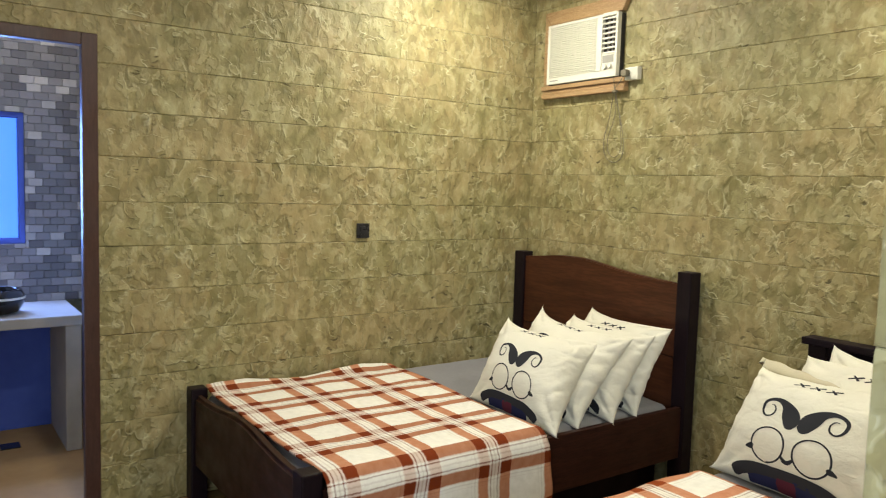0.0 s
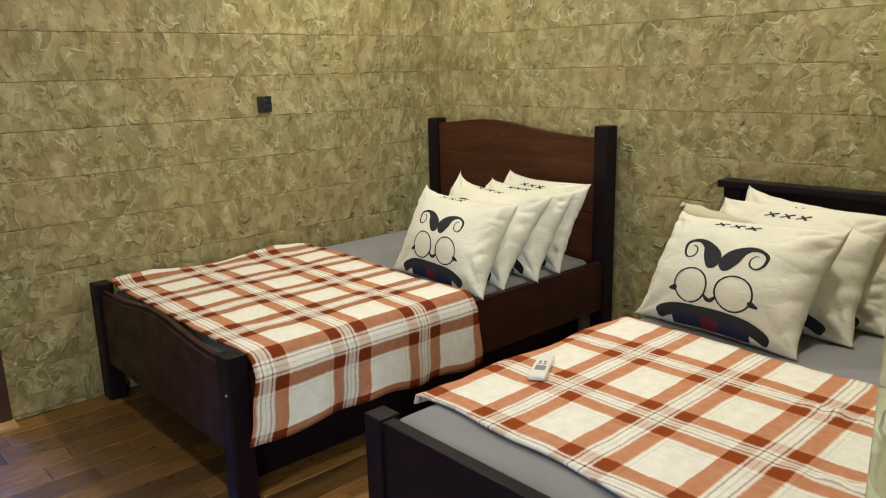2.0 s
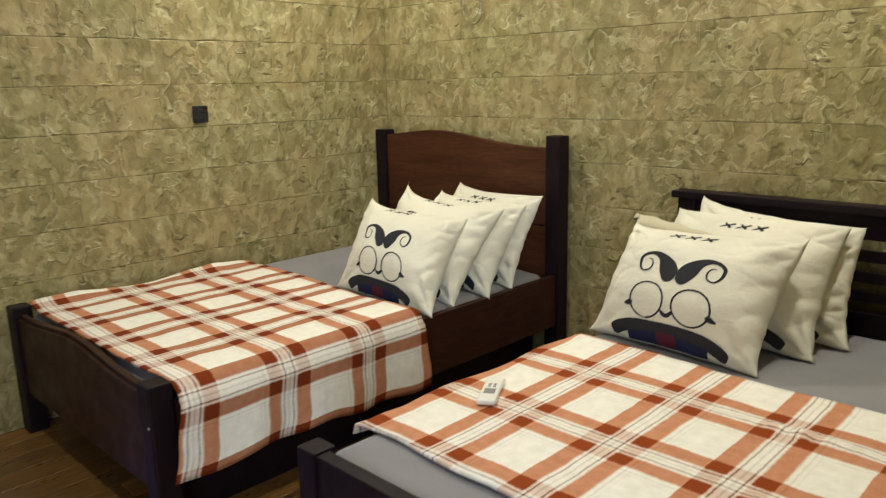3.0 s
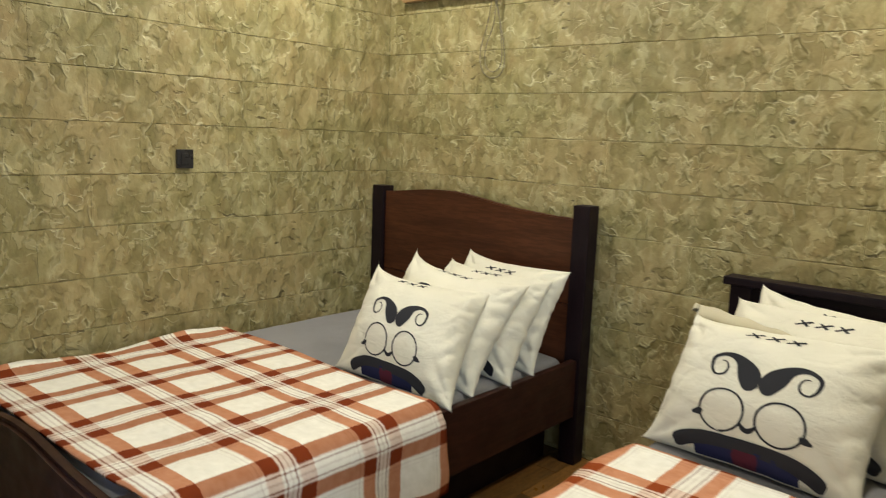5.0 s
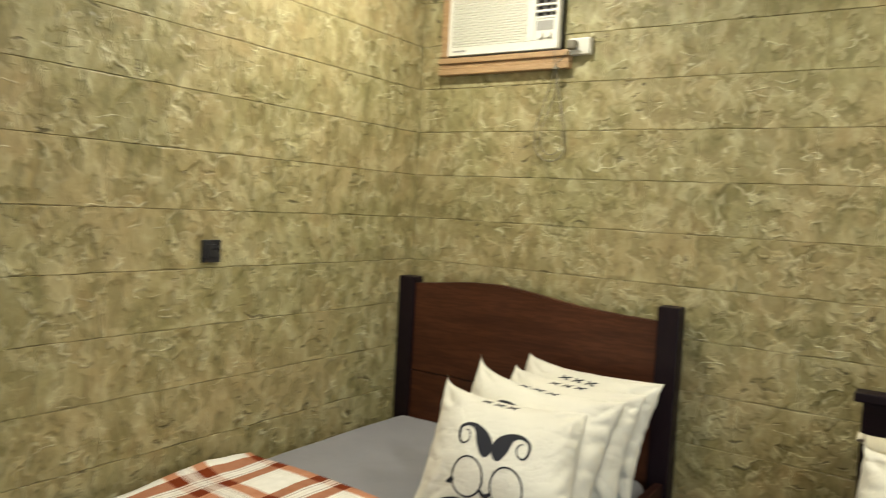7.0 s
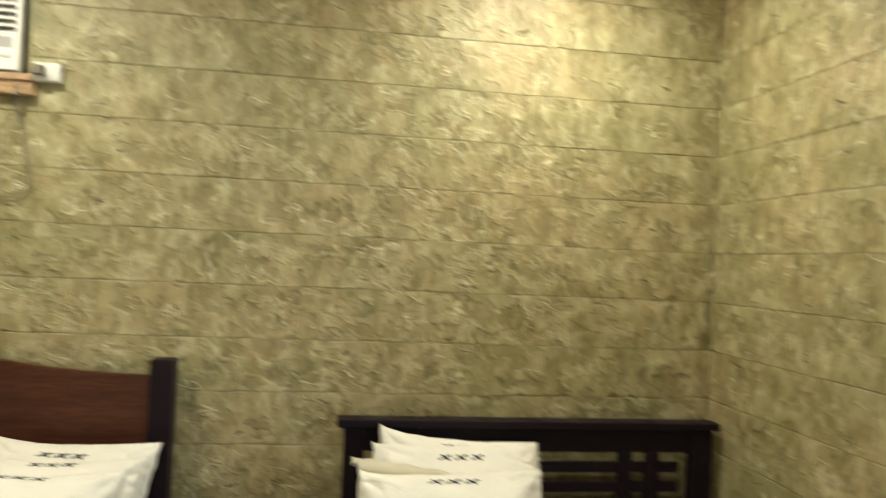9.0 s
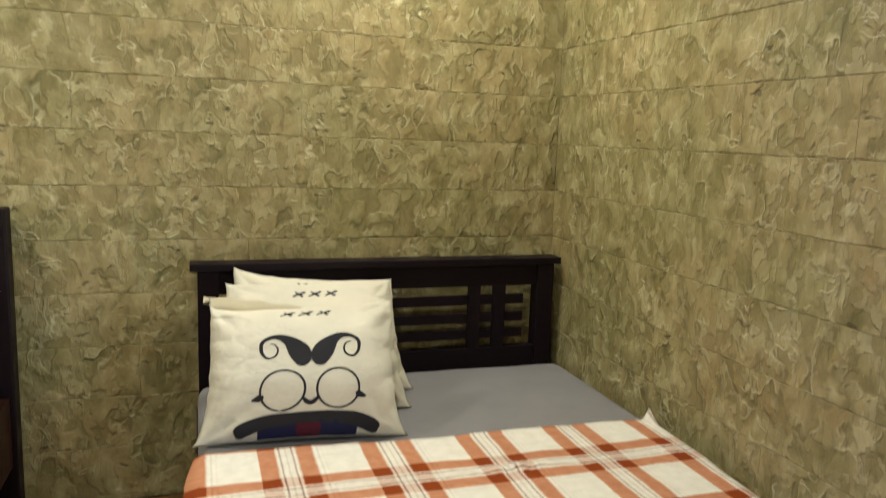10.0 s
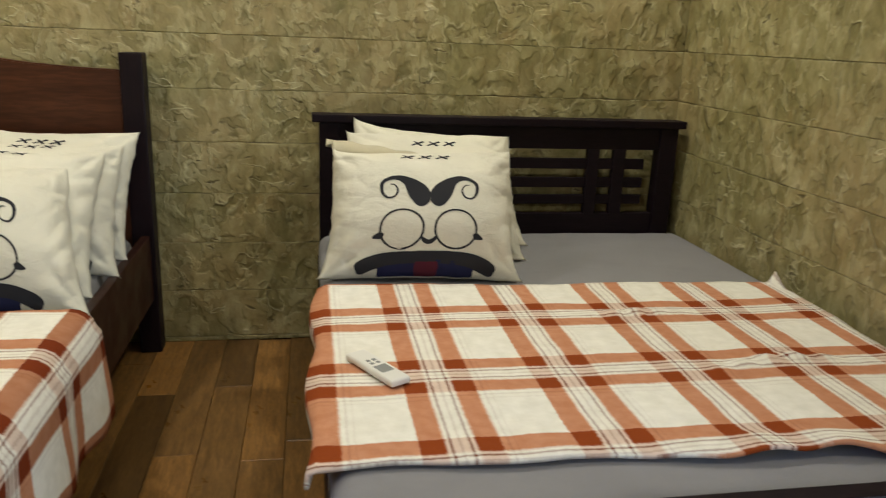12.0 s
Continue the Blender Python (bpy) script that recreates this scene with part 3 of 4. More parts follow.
def blanket_two(s, t):
    hang, width = 0.055, 1.452 - 0.030 * t
    a = s * (hang + width)
    skew = -0.035 * t
    yb = -0.828 - 0.052 * s + 0.010 * math.sin(a * 6)
    knots = (-1.815, -1.800, -1.815, -1.838, -1.850, -1.905, -1.935)
    kf = min(5.999, a / 0.252)
    ki = int(kf)
    yf = knots[ki] + (knots[ki + 1] - knots[ki]) * (kf - ki) + 0.008 * math.sin(a * 13)
    y = yb + (yf - yb) * t
    ridge = math.exp(-((y + 1.115) / 0.025) ** 2) * math.exp(-((a - 0.92) / 0.10) ** 2) * (0.011 + 0.006 * math.sin(a * 90))
    ridge += math.exp(-((y + 1.47 + 0.03 * math.sin(a * 9)) / 0.022) ** 2) * math.exp(-((a - 1.15) / 0.16) ** 2) * (0.012 + 0.007 * math.sin(a * 75 + y * 40))
    ridge += 0.006 * math.exp(-((y + 0.86) / 0.03) ** 2) * max(0.0, math.sin(a * 7 + 1))
    z = 0.500 + 0.004 * (noise.noise(Vector((a * 4, y * 4, 9.0))) + 0.5) + 0.003 * noise.noise(Vector((a * 13, y * 13, 3.0))) + ridge
    if t > 0.9:
        z += 0.014 * (t - 0.9) / 0.1 * max(0.0, math.sin(a * 5.1 - 3.4)) * (1 + 0.5 * math.sin(a * 37))
    if a < hang:
        q = (hang - a)
        x, z = 1.972 - 0.014 + skew * 0.6 + 0.01 * math.sin(y * 14), 0.500 - q * (1 - 0.55 * t)
    else:
        x = 1.972 + (a - hang) + skew
    if x > 3.40:
        e = (x - 3.40)
        x = 3.40 + e * 0.75
        z += e * (0.22 + 0.18 * math.sin(y * 11 + 8.9))
        if t < 0.07:
            z += 0.042 * (1 - t / 0.07) * min(1.0, e / 0.02)
    return (x, y, z), (x - 1.972 if a >= hang else a - hang, -(y + 0.828))


cloth("plaid_blanket", blanket_one, 90, 60, PLAID_A, "cream and rust plaid fleece blanket draped over the bed side")
cloth("plaid_blanket", blanket_two, 90, 60, PLAID_B, "cream and salmon plaid fleece blanket laid flat on the black bed")


# ---------------------------------------------------------------- pillows
def pillow(corners, thick, label, seed, flap=False, dip=0.13, rise=0.115, shift=(0.0, 0.0, 1.0), ear=0.62):
    """A square cushion between four corners (bottom left, bottom right, top right, top left) with a print on its front."""
    bl, br, tr, tl = (Vector(c) for c in corners)
    up = ((tl + tr) - (bl + br)).normalized()
    side = ((br + tr) - (bl + tl)).normalized()
    front = side.cross(up).normalized()

    def at(u, v, face=1, lift=0.0):
        e = max(0.0, 4 * u * (1 - u))
        g = max(0.0, 4 * v * (1 - v))
        # concave sides, pointed corners, a top edge that drops away from the left ear
        pu = u + (0.062 - 0.012 * v) * (0.5 - u) * 2 * g ** 0.6 * (abs(u - 0.5) * 2) ** 2
        top = max(0.0, (v - 0.35) / 0.65)
        pv = v - dip * (1.35 - 0.7 * u) * e ** ear * top * top
        corner = (abs(2 * u - 1) * abs(2 * v - 1)) ** 5
        if v > 0.5:
            pu += (1 - 2 * u) * 0.024 * corner
            pv += (1 - 2 * v) * 0.020 * corner
        pu += 0.009 * noise.noise(Vector((v * 13.0, seed, u))) * abs(2 * u - 1) ** 6 * g ** 0.5
        pv += 0.008 * noise.noise(Vector((u * 11.0, seed + 4, v))) * abs(2 * v - 1) ** 6 * e ** 0.5
        if v < 0.3:
            pv += 0.02 * e * (1 - v / 0.3) ** 2
        p = bl * (1 - pu) * (1 - pv) + br * pu * (1 - pv) + tr * pu * pv + tl * (1 - pu) * pv
        h = (max(0.0, 1 - abs(2 * u - 1) ** 2.4) * max(0.0, 1 - abs(2 * v - 1) ** 2.4)) ** 0.58 * (1 - 0.45 * corner)
        low = min(1.0, v / 0.35)
        sag = (1.0 - 0.10 * (v - 0.45)) * (0.72 + 0.28 * low * low * (3 - 2 * low))
        w = noise.noise(Vector((u * 3.0, v * 3.0, seed))) * 0.010 + noise.noise(Vector((u * 8.0, v * 6.0, seed + 7))) * 0.004
        # pulls that fan out of the corners
        for cu, cv in ((0, 0), (1, 0), (1, 1), (0, 1)):
            r = math.hypot(u - cu, v - cv)
            ang = math.atan2(abs(v - cv), abs(u - cu) + 1e-6)
            w += 0.015 * math.exp(-((r - 0.17) / 0.13) ** 2) * (abs(math.sin(ang * 4.5 + seed * 5 + cu * 2 + cv)) - 0.6)
        # puckers along the side seams, more at the right one
        for depth, amp, rate in ((u, 0.007, 19), (1 - u, 0.014, 17)):
            q = v * rate + seed * 2 + 2.2 * noise.noise(Vector((v * 5, seed, depth * 3))) + depth * 14
            w += amp * math.exp(-(depth / 0.13) ** 2) * (abs(math.sin(q)) - 0.6)
        # long sharp folds
        fold_line = max(0.0, 1 - 14 * abs(noise.noise(Vector((u * 3.2 + v, v * 4.5, seed + 11)))))
        w -= 0.007 * fold_line * (1 - min(e, g)) ** 0.8
        d = thick * (0.74 if face > 0 else 0.34) * h * sag + w * min(1.0, h * 2.6)
        return p + front * face * (d + lift)

    bm = bmesh.new()
    n = 76
    rim = {}
    for face in (1, -1):
        g = {}
        for i in range(n + 1):
            for j in range(n + 1):
                edge = i in (0, n) or j in (0, n)
                if edge and (i, j) in rim:
                    g[i, j] = rim[i, j]
                    continue
                v = bm.verts.new(at(i / n, j / n, face))
                g[i, j] = v
                if edge:
                    rim[i, j] = v
        for i in range(n):
            for j in range(n):
                q = (g[i, j], g[i + 1, j], g[i + 1, j + 1], g[i, j + 1])
                bm.faces.new(q if face > 0 else q[::-1])
    ob = part("pillow", bm, PILLOW, smooth=True)
    tagged(ob, label, "pillow", "printed pillows")
    if flap:
        # the back of the case stands up behind the front's dropped edge, its shade in the colour
        fb = bmesh.new()
        rows = []
        for i in range(25):
            u = i / 24 * 0.66
            crest = tl.lerp(tr, u) - up * (0.006 + 0.056 * (u / 0.66) ** 1.2 + 0.003 * math.sin(u * 40))
            rows.append([fb.verts.new(crest - front * 0.012), fb.verts.new(crest - up * 0.03 - front * 0.004), fb.verts.new(at(u, 0.985, -1))])
        for a, b in zip(rows, rows[1:]):
            for k in (0, 1):
                fb.faces.new((a[k], a[k + 1], b[k + 1], b[k]))
        bmesh.ops.recalc_face_normals(fb, faces=fb.faces)
        lip = part("case_back", fb, SHADEDCASE, ob, "back panel of the case, coloured beige for its shade", smooth=True)
        m = lip.modifiers.new("thickness", "SOLIDIFY")
        m.thickness = 0.003
    du, dv, size = shift
    print_face(ob, lambda u, v, face, lift: at(0.515 + (u - 0.515) * size + du, v * (size if v < 0.7 else 1.0) + dv * min(1.0, v * 4), face, lift), rise)
    return ob


def ribbons(name, rows, at, material, parent, across=4):
    """Flat printed strokes laid on a pillow. Each row is a list of (u, v, width)."""
    bm = bmesh.new()
    for pts in rows:
        fine = []
        m = len(pts)
        for i in range(m - 1):
            p0, p1, p2, p3 = pts[max(i - 1, 0)], pts[i], pts[i + 1], pts[min(i + 2, m - 1)]
            for k in range(5):
                t = k / 5
                fine.append(tuple(0.5 * (2 * b + (c - a) * t + (2 * a - 5 * b + 4 * c - d) * t * t + (3 * b - a - 3 * c + d) * t ** 3) for a, b, c, d in zip(p0, p1, p2, p3)))
        fine.append(pts[-1])
        prev = None
        for i, (u, v, w) in enumerate(fine):
            a, b = fine[max(i - 1, 0)], fine[min(i + 1, len(fine) - 1)]
            dx, dy = b[0] - a[0], b[1] - a[1]
            ln = math.hypot(dx, dy) or 1.0
            nx, ny = -dy / ln, dx / ln
            row = [bm.verts.new(at(u + nx * w * (k / across - 0.5), v + ny * w * (k / across - 0.5), 1, 0.0016)) for k in range(across + 1)]
            if prev:
                for k in range(across):
                    bm.faces.new((prev[k], row[k], row[k + 1], prev[k + 1]))
            prev = row
    bmesh.ops.recalc_face_normals(bm, faces=bm.faces)
    return part(name, bm, material, parent, smooth=True)


def print_face(ob, at, rise):
    c = 0.515
    def both(row):
        return [row, [(2 * c - u, v, w) for u, v, w in row]]
    curl = [(0.487, 0.416, 0.020), (0.480, 0.432, 0.062), (0.473, 0.463, 0.086), (0.463, 0.505, 0.104), (0.444, 0.550, 0.094), (0.414, 0.594, 0.064), (0.370, 0.625, 0.042), (0.322, 0.624, 0.028), (0.283, 0.587, 0.021),
            (0.284, 0.519, 0.016), (0.312, 0.477, 0.013), (0.348, 0.488, 0.011), (0.360, 0.532, 0.009), (0.345, 0.571, 0.008), (0.322, 0.576, 0.006)]
    ribbons("moustache_print", both([(u, v - 0.006, w) for u, v, w in curl]), at, INK, ob)
    ring = [(0.386 + 0.102 * math.cos(a * math.pi / 12), 0.272 + 0.116 * math.sin(a * math.pi / 12), 0.011) for a in range(25)]
    bridge = [(0.478, 0.225, 0.012), (0.497, 0.201, 0.024), (c, 0.192, 0.026), (2 * c - 0.497, 0.201, 0.024), (2 * c - 0.478, 0.225, 0.012)]
    hinge = [(0.246, 0.225, 0.010), (0.262, 0.229, 0.026), (0.284, 0.236, 0.040), (0.300, 0.247, 0.012)]
    ribbons("glasses_print", both(ring) + both(hinge) + [bridge], at, INK, ob)
    def lifted(h):
        return lambda u, v, f, l: at(u, max(v, 0.003), f, h)
    brim = [(0.178, 0.036, 0.040), (0.196, 0.045, 0.074), (0.245, 0.070, 0.080), (0.340, 0.098, 0.074), (c, 0.106, 0.070)]
    brim = brim + [(2 * c - u, v, w) for u, v, w in reversed(brim[:-1])]
    ribbons("hat_brim_print", [brim], lifted(0.0035), INK, ob, 6)
    ribbons("hat_crown_print", [[(c, 0.095, 0.47), (c, 0.065, 0.468), (c, 0.045, 0.465), (c, 0.030, 0.46), (c, 0.016, 0.46), (c, 0.002, 0.455)]], lifted(0.0028), NAVY, ob, 24)
    ribbons("hat_band_print", [[(c, 0.080, 0.10), (c, 0.05, 0.115), (c, 0.03, 0.11), (c, 0.016, 0.105), (c, 0.003, 0.10)]], lifted(0.0042), WINE, ob, 6)
    ex = []
    for u in (0.405, 0.492, 0.580):
        ex.append([(u - 0.036, 0.748 + rise, 0.012), (u + 0.036, 0.796 + rise, 0.019)])
        ex.append([(u - 0.020, 0.798 + rise, 0.011), (u + 0.020, 0.745 + rise, 0.017)])
    ribbons("cross_print", ex, at, INK, ob, 2)


PL = "cream pillow printed with moustache, glasses and hat"
pillow([(0.842, -1.030, 0.524), (1.370, -0.955, 0.470), (1.240, -0.558, 0.824), (0.762, -0.735, 0.902)], 0.19, PL + ", on brown bed", 1.3, dip=0.15, rise=0.085, shift=(-0.045, -0.022, 0.92))
pillow([(0.790, -0.830, 0.530), (1.330, -0.785, 0.465), (1.320, -0.410, 0.845), (0.752, -0.495, 0.936)], 0.17, PL + ", second in row", 4.1, dip=0.15)
pillow([(0.810, -0.630, 0.530), (1.358, -0.592, 0.465), (1.345, -0.290, 0.850), (0.806, -0.320, 0.884)], 0.17, PL + ", third in row", 7.7, dip=0.10)
pillow([(0.790, -0.430, 0.530), (1.345, -0.417, 0.465), (1.384, -0.224, 0.884), (0.778, -0.158, 0.905)], 0.15, PL + ", by headboard", 9.2, dip=0.09, rise=0.06)
pillow([(1.955, -0.740, 0.500), (2.598, -0.800, 0.498), (2.630, -0.490, 0.886), (1.996, -0.500, 0.908)], 0.20, PL + ", on black bed", 2.6, flap=True, dip=0.125, rise=0.075, shift=(0.0, -0.012, 1.0), ear=0.30)
pillow([(2.020, -0.560, 0.505), (2.680, -0.560, 0.496), (2.680, -0.250, 0.892), (2.052, -0.300, 0.911)], 0.17, PL + ", behind another", 5.5, dip=0.05, rise=0.055)
pillow([(2.050, -0.380, 0.505), (2.735, -0.390, 0.500), (2.705, -0.180, 0.882), (2.084, -0.168, 0.952)], 0.13, PL + ", by slatted headboard", 8.4, dip=0.09)


# ---------------------------------------------------------------- remote control
def remote():
    a, b = Vector((2.040, -1.352, 0)), Vector((2.130, -1.508, 0))
    ang = math.degrees(math.atan2(b.y - a.y, b.x - a.x))
    r = thing("remote_control", "white air-conditioner remote control lying on the blanket", "remote", ((a.x + b.x) / 2, (a.y + b.y) / 2, 0.512))
    r.rotation_euler = (0, 0, radians(ang))
    for name, row, mat in (("case", (-0.090, 0.090, -0.026, 0.026, 0.0, 0.016), WHITEPLASTIC), ("display", (0.006, 0.042, -0.016, 0.016, 0.0155, 0.0168), LCD)):
        bm = bmesh.new()
        box(bm, *row, bevel=0.007 if name == "case" else 0.0, seg=3)
        o = part(name, bm, mat)
        o.parent = r
    for i in range(2):
        for j in range(2):
            bm = bmesh.new()
            box(bm, -0.030 + i * 0.016, -0.020 + i * 0.016, -0.012 + j * 0.015, -0.003 + j * 0.015, 0.0155, 0.0172, bevel=0.001)
            o = part("button", bm, LCD)
            o.parent = r


remote()


# ---------------------------------------------------------------- air conditioner
def air_conditioner():
    x0, x1, z0, z1 = AC
    yf = -0.058
    a = thing("air_conditioner", "ivory window air conditioner with louvred front in the wall", "air conditioner", ((x0 + x1) / 2, 0, z0))
    bm = bmesh.new()
    box(bm, x0 + 0.004, x1 - 0.004, yf + 0.018, 0.30, z0 + 0.004, z1 - 0.004)
    part("body", bm, ACDARK, a)
    w, h = x1 - x0, z1 - z0
    xs = x0 + w * 0.725                      # between louvres and vents
    bm = boxes((x0, x0 + 0.020, yf, yf + 0.03, z0, z1), (x1 - 0.016, x1, yf, yf + 0.03, z0, z1), (x0 + 0.0195, x1 - 0.0155, yf, yf + 0.03, z1 - 0.016, z1),
               (x0 + 0.0195, x1 - 0.0155, yf, yf + 0.03, z0, z0 + 0.038), (xs, xs + 0.040, yf - 0.002, yf + 0.03, z0 + 0.0375, z1 - 0.0155), bevel=0.004)
    part("front_frame", bm, ACWHITE, a)
    n = 26
    for i in range(n):
        z = z0 + 0.044 + i * (h - 0.066) / (n - 1)
        part("louvre", boxes((x0 + 0.018, xs + 0.002, yf + 0.003, yf + 0.017, z - 0.0044, z + 0.0044), bevel=0.001), ACGRILLE, a)
    vx0, vx1 = xs + 0.040, x1 - 0.016
    part("vent_backing", boxes((vx0 - 0.001, vx1 + 0.001, yf + 0.020, yf + 0.026, z0 + 0.12, z1 - 0.014)), ACDARK, a)
    for i in range(9):
        z = z0 + 0.132 + i * 0.0262
        part("vent_slat", boxes((vx0 - 0.001, vx1 + 0.001, yf + 0.002, yf + 0.016, z - 0.0042, z + 0.0042), bevel=0.001), ACWHITE, a)
    for xx in (vx0 + 0.036, vx0 + 0.067):
        part("vent_divider", boxes((xx, xx + 0.003, yf + 0.006, yf + 0.018, z0 + 0.13, z1 - 0.016)), ACGREY, a)
    part("control_panel", boxes((vx0 - 0.001, vx1 + 0.001, yf + 0.004, yf + 0.02, z0 + 0.0375, z0 + 0.126), bevel=0.002), ACWHITE, a)
    part("control_label", boxes((vx0 + 0.006, vx1 - 0.008, yf + 0.0025, yf + 0.006, z0 + 0.078, z0 + 0.118), bevel=0.001), ACGREY, a)
    for xx, rr in ((vx0 + 0.028, 0.016), (vx0 + 0.066, 0.014)):
        bm = bmesh.new()
        bmesh.ops.create_cone(bm, cap_ends=True, segments=24, radius1=rr, radius2=rr * 0.85, depth=0.018, matrix=pose(xx, yf - 0.004, z0 + 0.056, 90))
        k = part("knob", bm, ACWHITE, a)
        part("knob_grip", boxes((xx - 0.002, xx + 0.002, yf - 0.018, yf - 0.011, z0 + 0.046, z0 + 0.066)), ACGREY, k)
    part("badge", boxes((x0 + 0.03, x0 + 0.095, yf - 0.0015, yf + 0.002, z0 + 0.015, z0 + 0.022)), ACGREY, a)
    return a


air_conditioner()

trim = thing("air_conditioner_trim", "pale varnished wooden boards framing the air conditioner", "wood trim", (0.52, 0, 2.07))
part("left_board", profile_slab([(0.193, 2.150), (0.244, 2.142), (0.244, 2.494), (0.193, 2.57)], -0.030, -0.001, 0.003), TRIM, trim)
part("top_board", profile_slab([(0.196, 2.572), (0.2455, 2.4945), (0.797, 2.4945), (0.838, 2.572)], -0.034, -0.001, 0.003), TRIM, trim)
for i, (za, zb, dep) in enumerate(((2.115, 2.1405, -0.048), (2.092, 2.1145, -0.036), (2.066, 2.0915, -0.042))):
    part("bottom_moulding", boxes((0.193, 0.835, dep, -0.001, za, zb), bevel=0.004), TRIM, trim)


# ---------------------------------------------------------------- outlet, plug and cable
outlet = thing("wall_outlet", "cream surface-mounted wall outlet beside the air conditioner", "outlet", (0.88, 0, 2.12))
part("box", boxes((0.838, 0.928, -0.034, -0.001, 2.121, 2.187), bevel=0.004), ACWHITE, outlet)
part("face_plate", boxes((0.846, 0.920, -0.037, -0.0335, 2.128, 2.180), bevel=0.0015), ACGRILLE, outlet)
plug = thing("power_cable", "grey power plug with a coiled hanging cable", "cable", (0.84, -0.05, 2.12))
part("plug", boxes((0.842, 0.878, -0.072, -0.0375, 2.135, 2.170), bevel=0.006), CABLE, plug)
tube("cord", [(0.848, -0.060, 2.138), (0.835, -0.058, 2.110), (0.800, -0.060, 2.085), (0.775, -0.050, 2.03), (0.735, -0.020, 1.93), (0.690, -0.014, 1.82), (0.694, -0.013, 1.73), (0.745, -0.012, 1.685), (0.800, -0.012, 1.685),
              (0.838, -0.013, 1.73), (0.830, -0.014, 1.83), (0.800, -0.020, 1.95), (0.787, -0.052, 2.06), (0.785, -0.056, 2.12), (0.775, -0.050, 2.145)], 0.0021, CABLE, plug)
tube("cord", [(0.787, -0.058, 2.10), (0.800, -0.050, 2.02), (0.770, -0.018, 1.92), (0.724, -0.018, 1.83), (0.722, -0.017, 1.75), (0.760, -0.017, 1.708), (0.806, -0.017, 1.72), (0.826, -0.017, 1.77),
              (0.812, -0.018, 1.87), (0.800, -0.024, 1.97), (0.796, -0.055, 2.07)], 0.0019, CABLE, plug)
part("tie", boxes((0.780, 0.806, -0.064, -0.044, 2.055, 2.067), bevel=0.003), CABLE, plug)

sw = thing("light_switch", "black switch plate on the stone-block wall", "switch", (XW, -1.2, 1.27))
part("plate", boxes((XW - 0.001, XW + 0.012, -1.220, -1.146, 1.228, 1.306), bevel=0.003), SOCKET, sw)
part("rocker", boxes((XW + 0.0115, XW + 0.0155, -1.203, -1.163, 1.245, 1.290), bevel=0.0015), SOCKET, sw)

trim.location += Vector((-0.008, 0, -0.011))
outlet.location += Vector((-0.016, 0, -0.013))
plug.location += Vector((-0.014, 0, -0.010))

# ceiling lamps
for lx, ly in DOWNLIGHTS:
    dl = thing("downlight", "small round recessed ceiling lamp", "ceiling lamp", (lx, ly, CEIL), "downlights")
    bm = bmesh.new()
    bmesh.ops.create_cone(bm, cap_ends=False, segments=32, radius1=0.062, radius2=0.078, depth=0.010, matrix=pose(lx, ly, CEIL - 0.0055))
    part("ring", bm, WHITEPLASTIC, dl)
    bm = bmesh.new()
    bmesh.ops.create_circle(bm, cap_ends=True, segments=32, radius=0.06, matrix=pose(lx, ly, CEIL - 0.004, 180))
    part("diffuser", bm, LAMPGLOW, dl)


# ---------------------------------------------------------------- bathroom things
counter = thing("washbasin_counter", "pale concrete washbasin counter with a blue recess below", "counter", (-1.15, -2.9, 0))
part("worktop", boxes((BX, -0.85, -4.0, -2.40, 0.700, 0.757), bevel=0.008), CONCRETE, counter)
part("support", boxes((BX, -0.87, -2.49, -2.41, -0.003, 0.699), bevel=0.006), CONCRETE, counter)
part("back_panel", boxes((BX + 0.001, BX + 0.02, -4.0, -2.491, -0.003, 0.699)), BLUELIT, counter, "panel painted deep blue in place of blue light")


def lathe(bm, prof, centre, seg=32):
    rows = []
    for r, z in prof:
        rows.append([bm.verts.new((centre[0] + r * math.cos(2 * math.pi * i / seg), centre[1] + r * math.sin(2 * math.pi * i / seg), centre[2] + z)) for i in range(seg)])
    for a, b in zip(rows, rows[1:]):
        for i in range(seg):
            bm.faces.new((a[i], a[(i + 1) % seg], b[(i + 1) % seg], b[i]))
    return bm


bowl = part("wash_bowl", lathe(bmesh.new(), [(0.06, 0.0), (0.105, 0.015), (0.132, 0.06), (0.135, 0.10), (0.118, 0.135), (0.108, 0.135), (0.120, 0.10), (0.115, 0.06), (0.09, 0.03), (0.002, 0.022)], (-1.06, -2.795, 0.757)), CERAMIC, smooth=True)
tagged(bowl, "glossy black rounded wash bowl on the concrete counter", "wash bowl")
# the bowl's highlight, modelled as a pale band
part("rim_band", lathe(bmesh.new(), [(0.137, 0.086), (0.138, 0.092), (0.137, 0.098)], (-1.06, -2.795, 0.757)), WHITEPLASTIC, bowl, "pale band in place of the highlight on the bowl", smooth=True)
drain = thing("floor_drain", "dark square drain grate in the tan bathroom floor", "drain", (-1.10, -2.74, 0))
part("grate", boxes((-1.16, -1.06, -2.79, -2.69, -0.006, 0.002), bevel=0.002), CERAMIC, drain)


# ---------------------------------------------------------------- pieces: wall blocks, mosaic, planks
SLABS = {}


MOULD = random.Random(11)


